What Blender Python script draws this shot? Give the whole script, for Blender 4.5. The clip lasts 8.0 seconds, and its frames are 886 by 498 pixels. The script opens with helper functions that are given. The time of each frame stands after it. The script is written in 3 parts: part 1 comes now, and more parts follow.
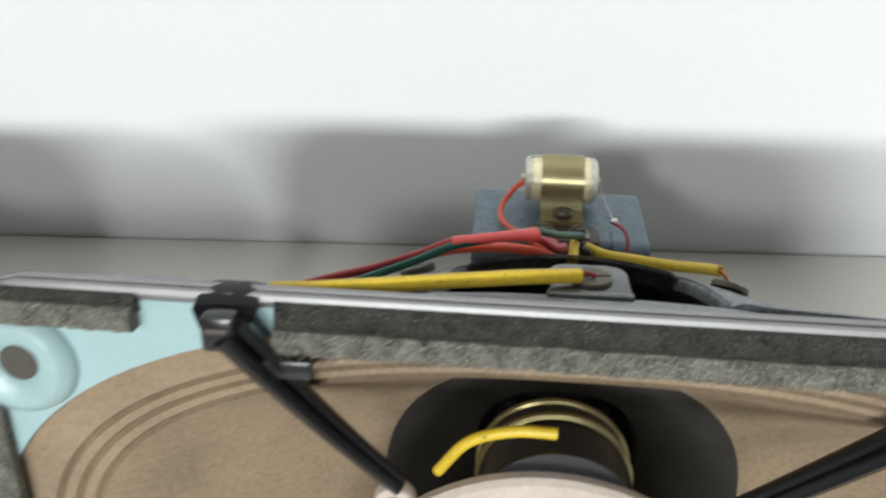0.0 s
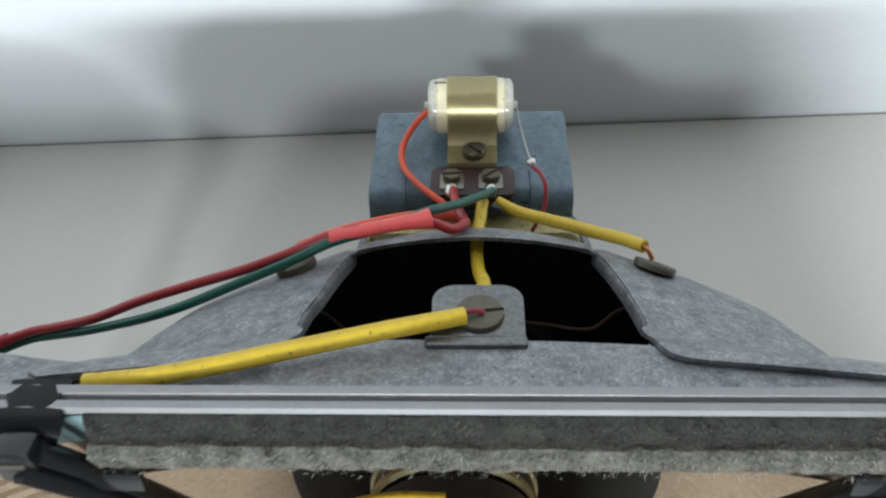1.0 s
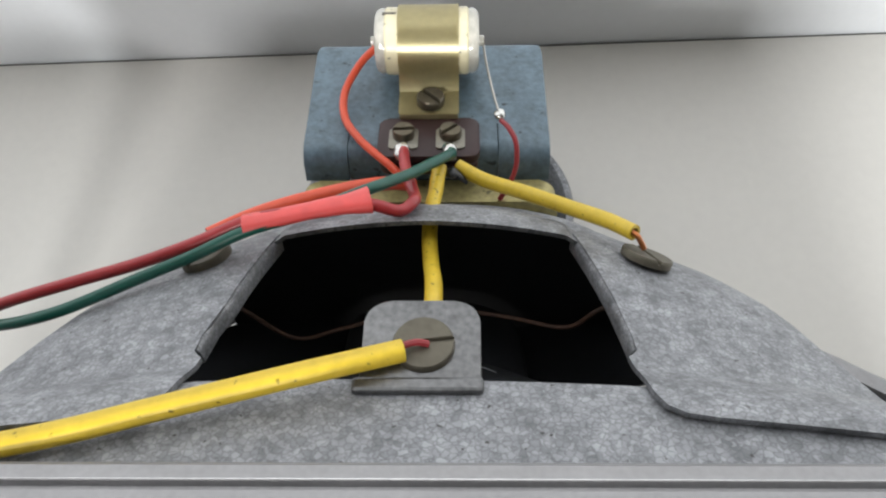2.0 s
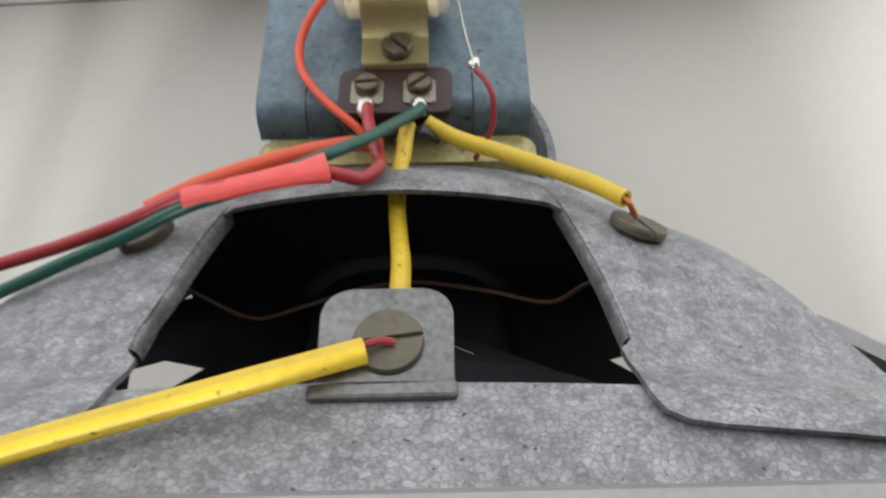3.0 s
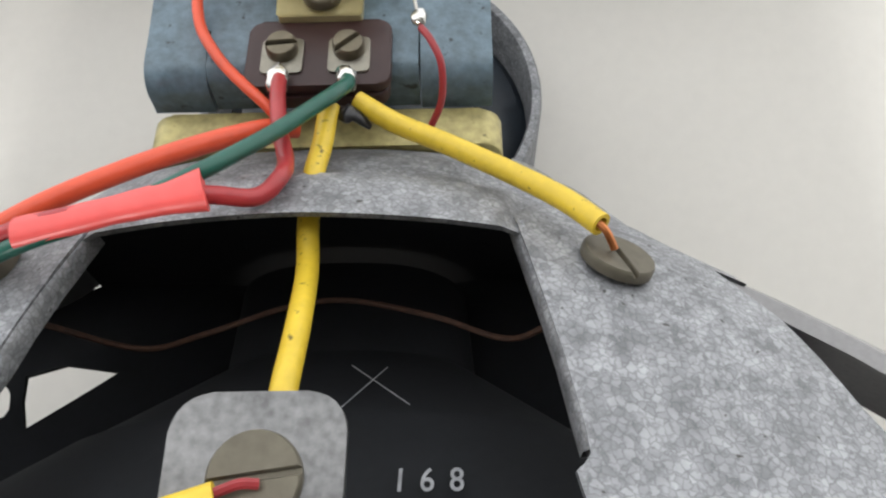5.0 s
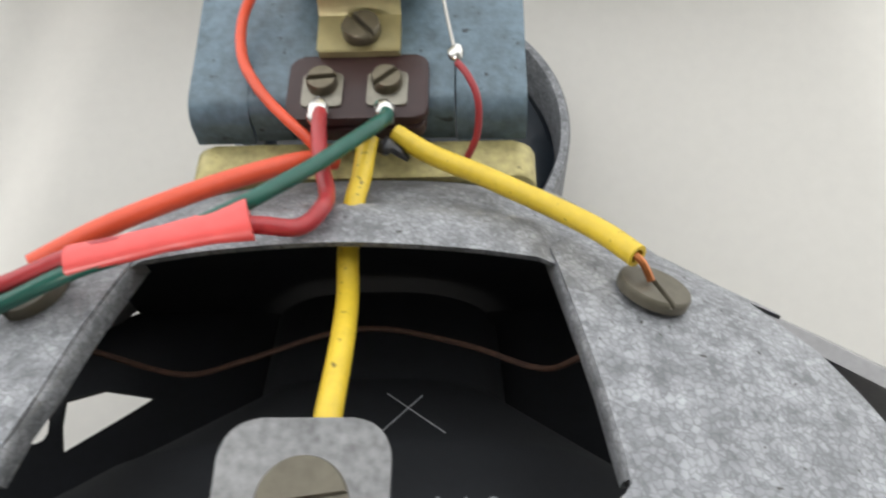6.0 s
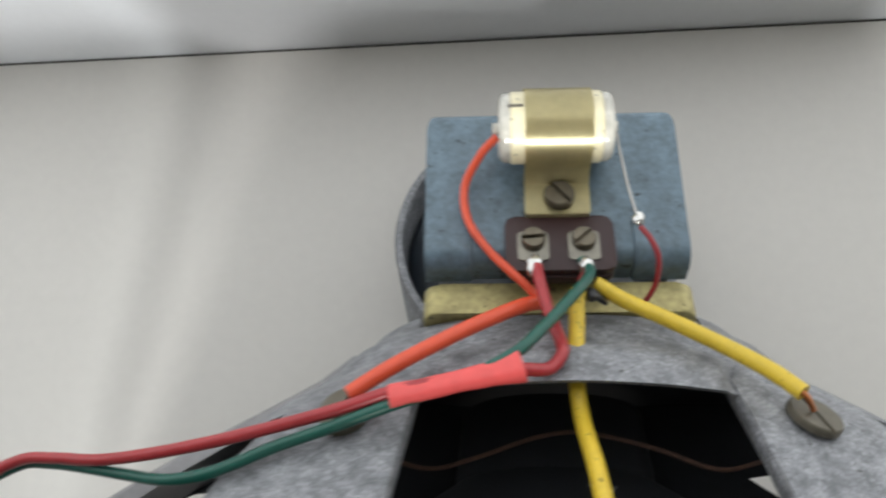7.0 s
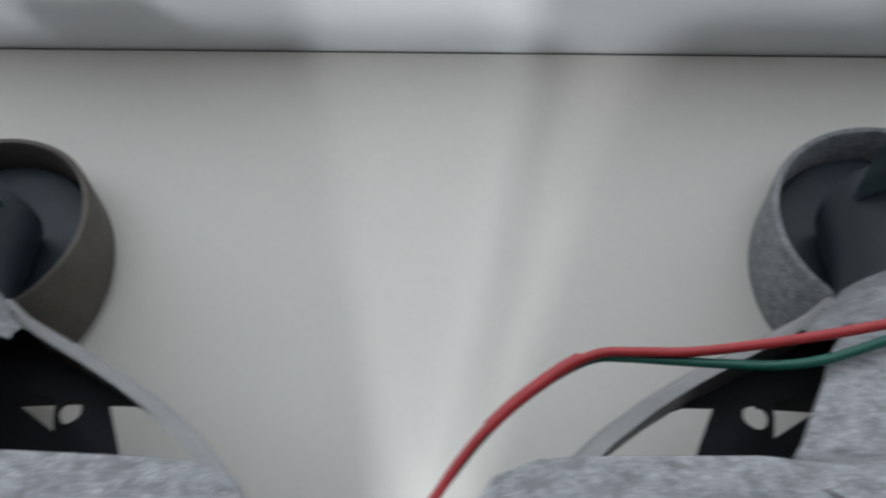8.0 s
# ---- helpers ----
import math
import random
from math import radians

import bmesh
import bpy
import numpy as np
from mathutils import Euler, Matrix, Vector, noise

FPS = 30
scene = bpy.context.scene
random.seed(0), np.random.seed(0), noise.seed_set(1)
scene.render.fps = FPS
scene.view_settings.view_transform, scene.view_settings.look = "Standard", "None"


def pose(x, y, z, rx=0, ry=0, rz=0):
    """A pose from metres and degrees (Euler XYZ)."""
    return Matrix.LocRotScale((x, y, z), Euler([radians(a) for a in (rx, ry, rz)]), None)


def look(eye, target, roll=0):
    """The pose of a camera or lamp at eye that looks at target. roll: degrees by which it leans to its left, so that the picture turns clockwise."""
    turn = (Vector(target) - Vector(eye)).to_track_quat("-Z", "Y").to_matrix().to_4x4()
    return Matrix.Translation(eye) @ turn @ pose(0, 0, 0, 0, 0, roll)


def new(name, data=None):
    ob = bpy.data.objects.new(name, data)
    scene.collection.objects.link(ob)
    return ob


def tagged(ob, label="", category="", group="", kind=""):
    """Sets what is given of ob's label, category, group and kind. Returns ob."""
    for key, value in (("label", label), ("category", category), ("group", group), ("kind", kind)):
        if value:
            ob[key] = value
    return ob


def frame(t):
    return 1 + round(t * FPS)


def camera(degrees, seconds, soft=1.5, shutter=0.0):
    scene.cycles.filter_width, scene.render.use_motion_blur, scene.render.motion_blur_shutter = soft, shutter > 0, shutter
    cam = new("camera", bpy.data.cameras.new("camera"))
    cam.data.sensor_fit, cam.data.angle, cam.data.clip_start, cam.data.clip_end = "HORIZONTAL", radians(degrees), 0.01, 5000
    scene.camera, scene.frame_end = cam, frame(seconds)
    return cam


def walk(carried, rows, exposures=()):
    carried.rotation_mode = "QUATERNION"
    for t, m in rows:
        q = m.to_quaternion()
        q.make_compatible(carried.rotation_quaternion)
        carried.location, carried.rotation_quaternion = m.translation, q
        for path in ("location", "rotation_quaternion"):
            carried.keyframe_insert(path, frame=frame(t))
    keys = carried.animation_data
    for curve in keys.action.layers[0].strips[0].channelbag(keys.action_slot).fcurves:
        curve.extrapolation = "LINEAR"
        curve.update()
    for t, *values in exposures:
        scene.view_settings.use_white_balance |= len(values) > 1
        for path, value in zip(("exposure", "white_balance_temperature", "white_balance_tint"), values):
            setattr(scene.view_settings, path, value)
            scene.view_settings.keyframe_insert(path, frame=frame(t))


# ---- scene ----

# The speaker leans back on its magnet can: lengths on it are kept in its own
# frame (x right, y from the front to the rear, z up along the front plate).
WALL_Y, LEAN_BACK = 0.4326, 18.5
BENCH = Matrix.Translation((0, WALL_Y, 0)) @ pose(0, 0, 0, -LEAN_BACK) @ Matrix.Translation((0, -WALL_Y, 0))

# it also stands rolled a little, its right end lower
ROLLED = BENCH @ Matrix.Translation((0, 0, 0.066)) @ pose(0, 0, 0, 0, 1.8) @ Matrix.Translation((0, 0, -0.066))

# ---- camera ----
cam = camera(59.0, 8.0, soft=2.2, shutter=0.45)
PATH = [
    (0.0, (-0.0170, 0.0569, 0.1621), (-0.0431, 0.3306, 0.0422), -0.74),
    (0.2, (-0.0093, 0.0719, 0.1719), (-0.0319, 0.3387, 0.0365), -1.46),
    (0.4, (-0.0040, 0.0842, 0.1792), (-0.0251, 0.3439, 0.0305), -2.01),
    (0.5, (-0.0010, 0.0905, 0.1832), (-0.0213, 0.3450, 0.0259), -2.50),
    (0.6, (0.0010, 0.0955, 0.1872), (-0.0176, 0.3446, 0.0207), -2.90),
    (1.0, (0.0047, 0.1141, 0.1903), (-0.0142, 0.3447, -0.0007), -4.59),
    (1.5, (0.0097, 0.1466, 0.1882), (-0.0063, 0.3574, -0.0247), -4.66),
    (1.7, (0.0109, 0.1507, 0.1836), (-0.0047, 0.3573, -0.0334), -4.43),
    (2.8, (0.0099, 0.1647, 0.1765), (0.0025, 0.3571, -0.0535), -3.98),
    (3.0, (0.0122, 0.1697, 0.1719), (0.0050, 0.3544, -0.0645), -4.09),
    (3.5, (0.0135, 0.1928, 0.1615), (0.0044, 0.3472, -0.0956), -5.41),
    (4.0, (0.0164, 0.2052, 0.1663), (0.0045, 0.3491, -0.0966), -6.82),
    (5.5, (0.0264, 0.2079, 0.1564), (0.0100, 0.3536, -0.1053), -7.26),
    (6.0, (0.0223, 0.2064, 0.1609), (0.0013, 0.3604, -0.0957), -8.38),
    (6.5, (0.0090, 0.2161, 0.1811), (-0.0136, 0.3735, -0.0733), -8.85),
    (7.0, (-0.0119, 0.2033, 0.2068), (-0.0362, 0.3662, -0.0439), -8.80),
    (7.2, (-0.0252, 0.1953, 0.2126), (-0.0507, 0.3619, -0.0355), -9.06),
    (7.4, (-0.0445, 0.1862, 0.2206), (-0.0684, 0.3563, -0.0254), -8.17),
    (7.5, (-0.0593, 0.1784, 0.2227), (-0.0820, 0.3532, -0.0201), -7.12),
    (7.7, (-0.0976, 0.1655, 0.2245), (-0.1224, 0.3425, -0.0160), -6.30),
    (8.0, (-0.1391, 0.1546, 0.2266), (-0.1673, 0.3327, -0.0134), -5.30),
]
EXPOSURES = [(0.0, -2.03, 6700, 5.5), (0.5, -2.09, 5900, 2.5), (1.0, -1.95, 6250, 5.0), (1.5, -1.53, 6500, 8.0), (3.0, -1.39, 6850, 10.5), (3.5, -1.16, 6850, 9.5), (4.0, -0.71, 6800, 9.5), (5.5, -1.21, 6800, 10.5), (6.0, -1.01, 6800, 9.5), (6.5, -1.01, 6750, 9.0), (7.0, -1.46, 6650, 9.0), (7.5, -1.51, 6500, 8.0), (8.0, -1.71, 6300, 8.5)]
walk(cam, [(t, BENCH @ look(eye, target, roll)) for t, eye, target, roll in PATH], EXPOSURES)

# ---- light ----
world = bpy.data.worlds.new("room_air")
scene.world = world
world.use_nodes = True
world.node_tree.nodes["Background"].inputs[0].default_value = (0.9, 0.95, 1.0, 1)
world.node_tree.nodes["Background"].inputs[1].default_value = 0.02


def area_lamp(name, eye, target, size_x, size_y, power, colour):
    data = bpy.data.lights.new(name, "AREA")
    data.shape, data.size, data.size_y, data.energy, data.color = "RECTANGLE", size_x, size_y, power, colour
    ob = new(name, data)
    ob.matrix_world = look(eye, target)
    return ob


area_lamp("lamp_front", (0.20, -3.05, 1.62), (-0.1, 0.3, 0.1), 1.25, 0.22, 394, (0.93, 0.97, 1.0))
area_lamp("lamp_middle", (-0.56, -3.05, 1.62), (-0.1, 0.3, 0.1), 0.30, 0.16, 140, (0.93, 0.97, 1.0))
area_lamp("lamp_side", (-0.82, -1.70, 1.50), (0.0, 0.3, 0.1), 0.28, 0.18, 56, (0.97, 0.98, 1.0))





# ---- materials ----
def material(name, base, rough=0.5, metal=0.0, vary=0.12, scale=60.0, bump=0.0, fine=600.0, dark=None, spots=0.0, spot_scale=250.0, coat=0.0):
    """A surface with grain at two sizes, faint relief and, where asked, dark specks."""
    m = bpy.data.materials.new(name)
    m.use_nodes = True
    nt = m.node_tree
    b = nt.nodes["Principled BSDF"]
    b.inputs["Roughness"].default_value, b.inputs["Metallic"].default_value = rough, metal
    b.inputs["Coat Weight"].default_value = coat
    at = nt.nodes.new("ShaderNodeTexCoord")
    n1, n2 = nt.nodes.new("ShaderNodeTexNoise"), nt.nodes.new("ShaderNodeTexNoise")
    for n, s, d in ((n1, scale, 4), (n2, fine, 3)):
        n.inputs["Scale"].default_value, n.inputs["Detail"].default_value = s, d
        nt.links.new(at.outputs["Object"], n.inputs["Vector"])
    mix = nt.nodes.new("ShaderNodeMath")
    mix.operation = "ADD"
    nt.links.new(n1.outputs[0], mix.inputs[0])
    nt.links.new(n2.outputs[0], mix.inputs[1])
    ramp = nt.nodes.new("ShaderNodeMapRange")
    ramp.inputs[1].default_value, ramp.inputs[2].default_value = 0.6, 1.4
    nt.links.new(mix.outputs[0], ramp.inputs[0])
    cm = nt.nodes.new("ShaderNodeMix")
    cm.data_type = "RGBA"
    lo = dark or tuple(c * (1 - vary) for c in base)
    hi = tuple(min(1, c * (1 + vary)) for c in base)
    cm.inputs[6].default_value, cm.inputs[7].default_value = (*lo, 1), (*hi, 1)
    nt.links.new(ramp.outputs[0], cm.inputs[0])
    colour = cm.outputs[2]
    if spots:
        v = nt.nodes.new("ShaderNodeTexNoise")
        v.inputs["Scale"].default_value = spot_scale
        nt.links.new(at.outputs["Object"], v.inputs["Vector"])
        r = nt.nodes.new("ShaderNodeMapRange")
        r.inputs[1].default_value, r.inputs[2].default_value = 0.70 - 0.04 * spots, 0.74
        nt.links.new(v.outputs[0], r.inputs[0])
        c2 = nt.nodes.new("ShaderNodeMix")
        c2.data_type = "RGBA"
        nt.links.new(r.outputs[0], c2.inputs[0])
        nt.links.new(colour, c2.inputs[6])
        c2.inputs[7].default_value = (*(c * 0.25 for c in base), 1)
        colour = c2.outputs[2]
    nt.links.new(colour, b.inputs["Base Color"])
    if bump:
        bp = nt.nodes.new("ShaderNodeBump")
        bp.inputs["Strength"].default_value, bp.inputs["Distance"].default_value = bump, 0.0004
        nt.links.new(n2.outputs[0], bp.inputs["Height"])
        nt.links.new(bp.outputs[0], b.inputs["Normal"])
    return m


def zinc_material(name, lo, hi, rough, metal):
    """Spangled zinc: crystal grains of a few shades between fine dark seams."""
    m = bpy.data.materials.new(name)
    m.use_nodes = True
    nt = m.node_tree
    b = nt.nodes["Principled BSDF"]
    b.inputs["Roughness"].default_value, b.inputs["Metallic"].default_value = rough, metal
    at = nt.nodes.new("ShaderNodeTexCoord")
    warp = nt.nodes.new("ShaderNodeTexNoise")
    warp.inputs["Scale"].default_value = 1100
    nt.links.new(at.outputs["Object"], warp.inputs["Vector"])
    add = nt.nodes.new("ShaderNodeMix")
    add.data_type = "VECTOR"
    add.inputs[0].default_value = 0.00105
    nt.links.new(at.outputs["Object"], add.inputs[4])
    nt.links.new(warp.outputs["Color"], add.inputs[5])
    cell, seam = nt.nodes.new("ShaderNodeTexVoronoi"), nt.nodes.new("ShaderNodeTexVoronoi")
    seam.feature = "DISTANCE_TO_EDGE"
    for v in (cell, seam):
        v.inputs["Scale"].default_value = 960
        nt.links.new(add.outputs[1], v.inputs["Vector"])
    sep = nt.nodes.new("ShaderNodeSeparateColor")
    nt.links.new(cell.outputs["Color"], sep.inputs[0])
    soft = nt.nodes.new("ShaderNodeTexNoise")
    soft.inputs["Scale"].default_value = 240
    soft.inputs["Detail"].default_value = 6
    nt.links.new(at.outputs["Object"], soft.inputs["Vector"])
    s = nt.nodes.new("ShaderNodeMath")
    s.operation = "MULTIPLY_ADD"
    nt.links.new(sep.outputs[0], s.inputs[0])
    s.inputs[1].default_value = 0.27
    nt.links.new(soft.outputs[0], s.inputs[2])
    r = nt.nodes.new("ShaderNodeMapRange")
    r.inputs[1].default_value, r.inputs[2].default_value = 0.35, 1.05
    nt.links.new(s.outputs[0], r.inputs[0])
    cm = nt.nodes.new("ShaderNodeMix")
    cm.data_type = "RGBA"
    cm.inputs[6].default_value, cm.inputs[7].default_value = (*lo, 1), (*hi, 1)
    nt.links.new(r.outputs[0], cm.inputs[0])
    edge = nt.nodes.new("ShaderNodeMapRange")
    edge.inputs[1].default_value, edge.inputs[2].default_value = 0.0, 0.18
    edge.inputs[3].default_value, edge.inputs[4].default_value = 0.60, 0.0
    nt.links.new(seam.outputs["Distance"], edge.inputs[0])
    c2 = nt.nodes.new("ShaderNodeMix")
    c2.data_type = "RGBA"
    gate, some = nt.nodes.new("ShaderNodeMapRange"), nt.nodes.new("ShaderNodeMath")
    gate.inputs[1].default_value, gate.inputs[2].default_value, gate.inputs[3].default_value = 0.38, 0.60, 0.55
    nt.links.new(warp.outputs[0], gate.inputs[0])
    some.operation = "MULTIPLY"
    nt.links.new(edge.outputs[0], some.inputs[0])
    nt.links.new(gate.outputs[0], some.inputs[1])
    nt.links.new(some.outputs[0], c2.inputs[0])
    nt.links.new(cm.outputs[2], c2.inputs[6])
    c2.inputs[7].default_value = (*(c * 0.55 for c in lo), 1)
    pit, keep, c3 = nt.nodes.new("ShaderNodeTexNoise"), nt.nodes.new("ShaderNodeMapRange"), nt.nodes.new("ShaderNodeMix")
    pit.inputs["Scale"].default_value = 620
    nt.links.new(at.outputs["Object"], pit.inputs["Vector"])
    keep.inputs[1].default_value, keep.inputs[2].default_value = 0.70, 0.76
    nt.links.new(pit.outputs[0], keep.inputs[0])
    c3.data_type = "RGBA"
    nt.links.new(keep.outputs[0], c3.inputs[0])
    nt.links.new(c2.outputs[2], c3.inputs[6])
    c3.inputs[7].default_value = (0.05, 0.048, 0.045, 1)
    nt.links.new(c3.outputs[2], b.inputs["Base Color"])
    rr = nt.nodes.new("ShaderNodeMapRange")
    rr.inputs[3].default_value, rr.inputs[4].default_value = rough - 0.12, rough + 0.15
    nt.links.new(soft.outputs[0], rr.inputs[0])
    nt.links.new(rr.outputs[0], b.inputs["Roughness"])
    return m


WHITE_WALL = material("white_paint", (0.80, 0.81, 0.83), 0.75, vary=0.02, scale=12, bump=0.05, fine=300)
WHITE_TOP = material("white_laminate", (0.71, 0.685, 0.642), 0.45, vary=0.03, scale=14, fine=240)
ROOM = material("room_bounce_grey", (0.25, 0.244, 0.231), 0.8, vary=0.05, scale=6)
GAP = material("dark_gap", (0.03, 0.025, 0.02), 0.9)
ZINC = zinc_material("spangled_zinc", (0.142, 0.146, 0.156), (0.445, 0.454, 0.478), 0.50, 0.28)
ZINC_PLAIN = material("plain_zinc", (0.30, 0.295, 0.30), 0.5, 0.5, vary=0.12, scale=90, fine=900)
BRIGHT = material("bright_zinc", (0.17, 0.17, 0.172), 0.34, 0.80, vary=0.45, scale=70, bump=0.1, fine=900)
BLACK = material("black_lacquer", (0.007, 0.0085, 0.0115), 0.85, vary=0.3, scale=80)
BLUE = material("blue_hammered_paint", (0.112, 0.165, 0.205), 0.40, vary=0.40, scale=170, bump=0.35, fine=620, spots=0.8, spot_scale=420)
BLUE_SHADE = material("shaded_blue_paint", (0.011, 0.018, 0.027), 0.5, vary=0.3, scale=120)
BRASS = material("yellow_chromate", (0.37, 0.32, 0.14), 0.42, 0.35, vary=0.36, scale=150, spots=1.0, spot_scale=330)
CLIP = material("brass_clip", (0.60, 0.53, 0.30), 0.30, 0.62, vary=0.08, scale=160)
BROWN = material("brown_phenolic", (0.030, 0.0095, 0.0095), 0.48, vary=0.15, scale=200)
STEEL = material("dull_bronze_screw", (0.15, 0.13, 0.095), 0.4, 0.7, vary=0.25, scale=240)
OLIVE = material("olive_bronze_disc", (0.125, 0.112, 0.085), 0.5, 0.5, vary=0.2, scale=180)
TAG = material("tinned_tag", (0.23, 0.215, 0.18), 0.4, 0.7, vary=0.2, scale=260)
SOLDER = material("solder", (0.66, 0.65, 0.62), 0.24, 0.95, vary=0.35, scale=500, bump=0.8)
CREAM = material("cream_wax_paper", (0.74, 0.67, 0.45), 0.36, vary=0.07, scale=160, spots=0.5, spot_scale=420, coat=0.3)
CLEAR = material("clear_resin", (0.50, 0.48, 0.42), 0.14, vary=0.25, scale=300, bump=0.3, fine=500, coat=0.6)
RED = material("red_wire", (0.36, 0.028, 0.033), 0.35, vary=0.12, scale=90)
DARK_RED = material("dark_red_wire", (0.27, 0.02, 0.025), 0.35, vary=0.12, scale=90)
ORANGE = material("orange_sleeve", (0.70, 0.086, 0.036), 0.38, vary=0.08, scale=90)
GREEN = material("green_wire", (0.006, 0.086, 0.062), 0.35, vary=0.12, scale=90)
TAPE = material("coral_tape", (0.74, 0.090, 0.085), 0.36, vary=0.16, scale=160, bump=0.25, fine=260)
YELLOW = material("yellow_sleeve", (0.66, 0.46, 0.035), 0.42, vary=0.14, scale=160, spots=1.0, spot_scale=700)
COPPER = material("copper", (0.45, 0.16, 0.06), 0.3, 0.9, vary=0.2, scale=700)
TINSEL = material("brown_braid", (0.060, 0.027, 0.016), 0.6, vary=0.4, scale=900)
WIRE = material("bare_wire", (0.45, 0.43, 0.40), 0.3, 0.9)
CARD = material("tan_paper_cone", (0.255, 0.185, 0.122), 0.85, vary=0.28, scale=38, bump=0.3, fine=700)
CARD_SHADE = material("shaded_cone_paper", (0.022, 0.019, 0.016), 0.9, vary=0.3, scale=60)
AQUA = material("pale_blue_paint", (0.33, 0.46, 0.48), 0.35, vary=0.06, scale=60)
TIE = material("black_nylon", (0.012, 0.012, 0.014), 0.28, vary=0.2, scale=200)
FELT_SHADED = material("shaded_felt", (0.030, 0.029, 0.025), 0.95, vary=0.9, scale=300, bump=1.0, fine=1500)
FELT = material("grey_felt", (0.125, 0.120, 0.102), 0.95, vary=0.85, scale=230, bump=1.0, fine=1500)
FIBRE = material("pale_fibre", (0.42, 0.40, 0.35), 0.8, vary=0.2, scale=400)
OLD_BROWN = material("brown_aged_steel", (0.10, 0.09, 0.078), 0.5, 0.5, vary=0.2, scale=90)
GOLD = material("gold_ring", (0.34, 0.29, 0.15), 0.3, 0.9, vary=0.15, scale=200)
INK = material("silver_print", (0.33, 0.34, 0.36), 0.5, vary=0.3, scale=900)
PINK = material("dull_plastic", (0.52, 0.44, 0.39), 0.5, vary=0.15, scale=120)

# ---- building helpers ----
ORIGIN = {}


def thing(name, at, label, category, group="", kind=""):
    """An Empty at a thing's base, in the frame of the speaker."""
    ob = tagged(new(name), label, category, group, kind)
    ob.empty_display_size = 0.01
    ob.matrix_world = ROLLED @ Matrix.Translation(at)
    ORIGIN[ob.name] = Vector(at)
    return ob


def part(name, bm, mat, parent=None, label="", smooth=False):
    me = bpy.data.meshes.new(name)
    if parent is not None:
        root = parent
        while root.parent is not None:
            root = root.parent
        bmesh.ops.translate(bm, vec=-ORIGIN[root.name], verts=bm.verts)
    bmesh.ops.recalc_face_normals(bm, faces=bm.faces)
    bm.to_mesh(me)
    bm.free()
    if smooth:
        for p in me.polygons:
            p.use_smooth = True
        me.set_sharp_from_angle(angle=radians(40))
    me.materials.append(mat)
    ob = new(name, me)
    ob.parent = parent
    if label:
        ob["label"] = label
    return ob


def box(x0, x1, y0, y1, z0, z1, bevel=0.0, seg=2):
    bm = bmesh.new()
    bmesh.ops.create_cube(bm, size=1)
    for v in bm.verts:
        v.co = Vector((x0 if v.co.x < 0 else x1, y0 if v.co.y < 0 else y1, z0 if v.co.z < 0 else z1))
    if bevel:
        bmesh.ops.bevel(bm, geom=bm.edges[:], offset=bevel, segments=seg, affect="EDGES", profile=0.5)
    return bm


def smooth_path(pts, per=8):
    """A Catmull-Rom curve through pts."""
    P = [Vector(p) for p in pts]
    P = [2 * P[0] - P[1]] + P + [2 * P[-1] - P[-2]]
    out = []
    for i in range(1, len(P) - 2):
        a, b, c, d = P[i - 1:i + 3]
        for k in range(per):
            t = k / per
            out.append(0.5 * (2 * b + (c - a) * t + (2 * a - 5 * b + 4 * c - d) * t * t + (3 * b - a - 3 * c + d) * t ** 3))
    return out + [P[-2]]


def tube(pts, r, n=12, per=8, taper=None, flat=1.0, open_end=0.0):
    """A round tube along a curve; flat squashes it upright, open_end hollows its last end."""
    c = smooth_path(pts, per)
    bm = bmesh.new()
    rings, side = [], None
    for i, p in enumerate(c):
        d = (c[min(i + 1, len(c) - 1)] - c[max(i - 1, 0)]).normalized()
        if side is None:
            side = d.cross(Vector((0, 0, 1))).normalized()
        side = (side - d * side.dot(d)).normalized()
        up = side.cross(d)
        rr = r * (taper(i / (len(c) - 1)) if taper else 1)
        rings.append([bm.verts.new(p + rr * (math.cos(2 * math.pi * k / n) * side + flat * math.sin(2 * math.pi * k / n) * up)) for k in range(n)])
    for a, b in zip(rings, rings[1:]):
        for k in range(n):
            bm.faces.new((a[k], a[(k + 1) % n], b[(k + 1) % n], b[k]))
    bm.faces.new(rings[0])
    last = rings[-1]
    if open_end:
        mid = sum((v.co for v in last), Vector()) / n
        d = (c[-1] - c[-2]).normalized()
        lip = [bm.verts.new(mid + (v.co - mid) * 0.62) for v in last]
        deep = [bm.verts.new(mid + (v.co - mid) * 0.62 - d * open_end) for v in last]
        for a, b in ((last, lip), (lip, deep)):
            for k in range(n):
                bm.faces.new((a[k], a[(k + 1) % n], b[(k + 1) % n], b[k]))
        last = deep
    bm.faces.new(last)
    return bm


def lathe(profile, m, n=40, closed=False):
    """Turns (radius, height) pairs round the z axis of the pose m."""
    bm = bmesh.new()
    rings = [[bm.verts.new(m @ Vector((r * math.cos(2 * math.pi * k / n), r * math.sin(2 * math.pi * k / n), h))) for k in range(n)] for r, h in profile]
    pairs = list(zip(rings, rings[1:])) + ([(rings[-1], rings[0])] if closed else [])
    for a, b in pairs:
        for k in range(n):
            bm.faces.new((a[k], a[(k + 1) % n], b[(k + 1) % n], b[k]))
    if not closed:
        bm.faces.new(rings[0])
        bm.faces.new(rings[-1])
    return bm


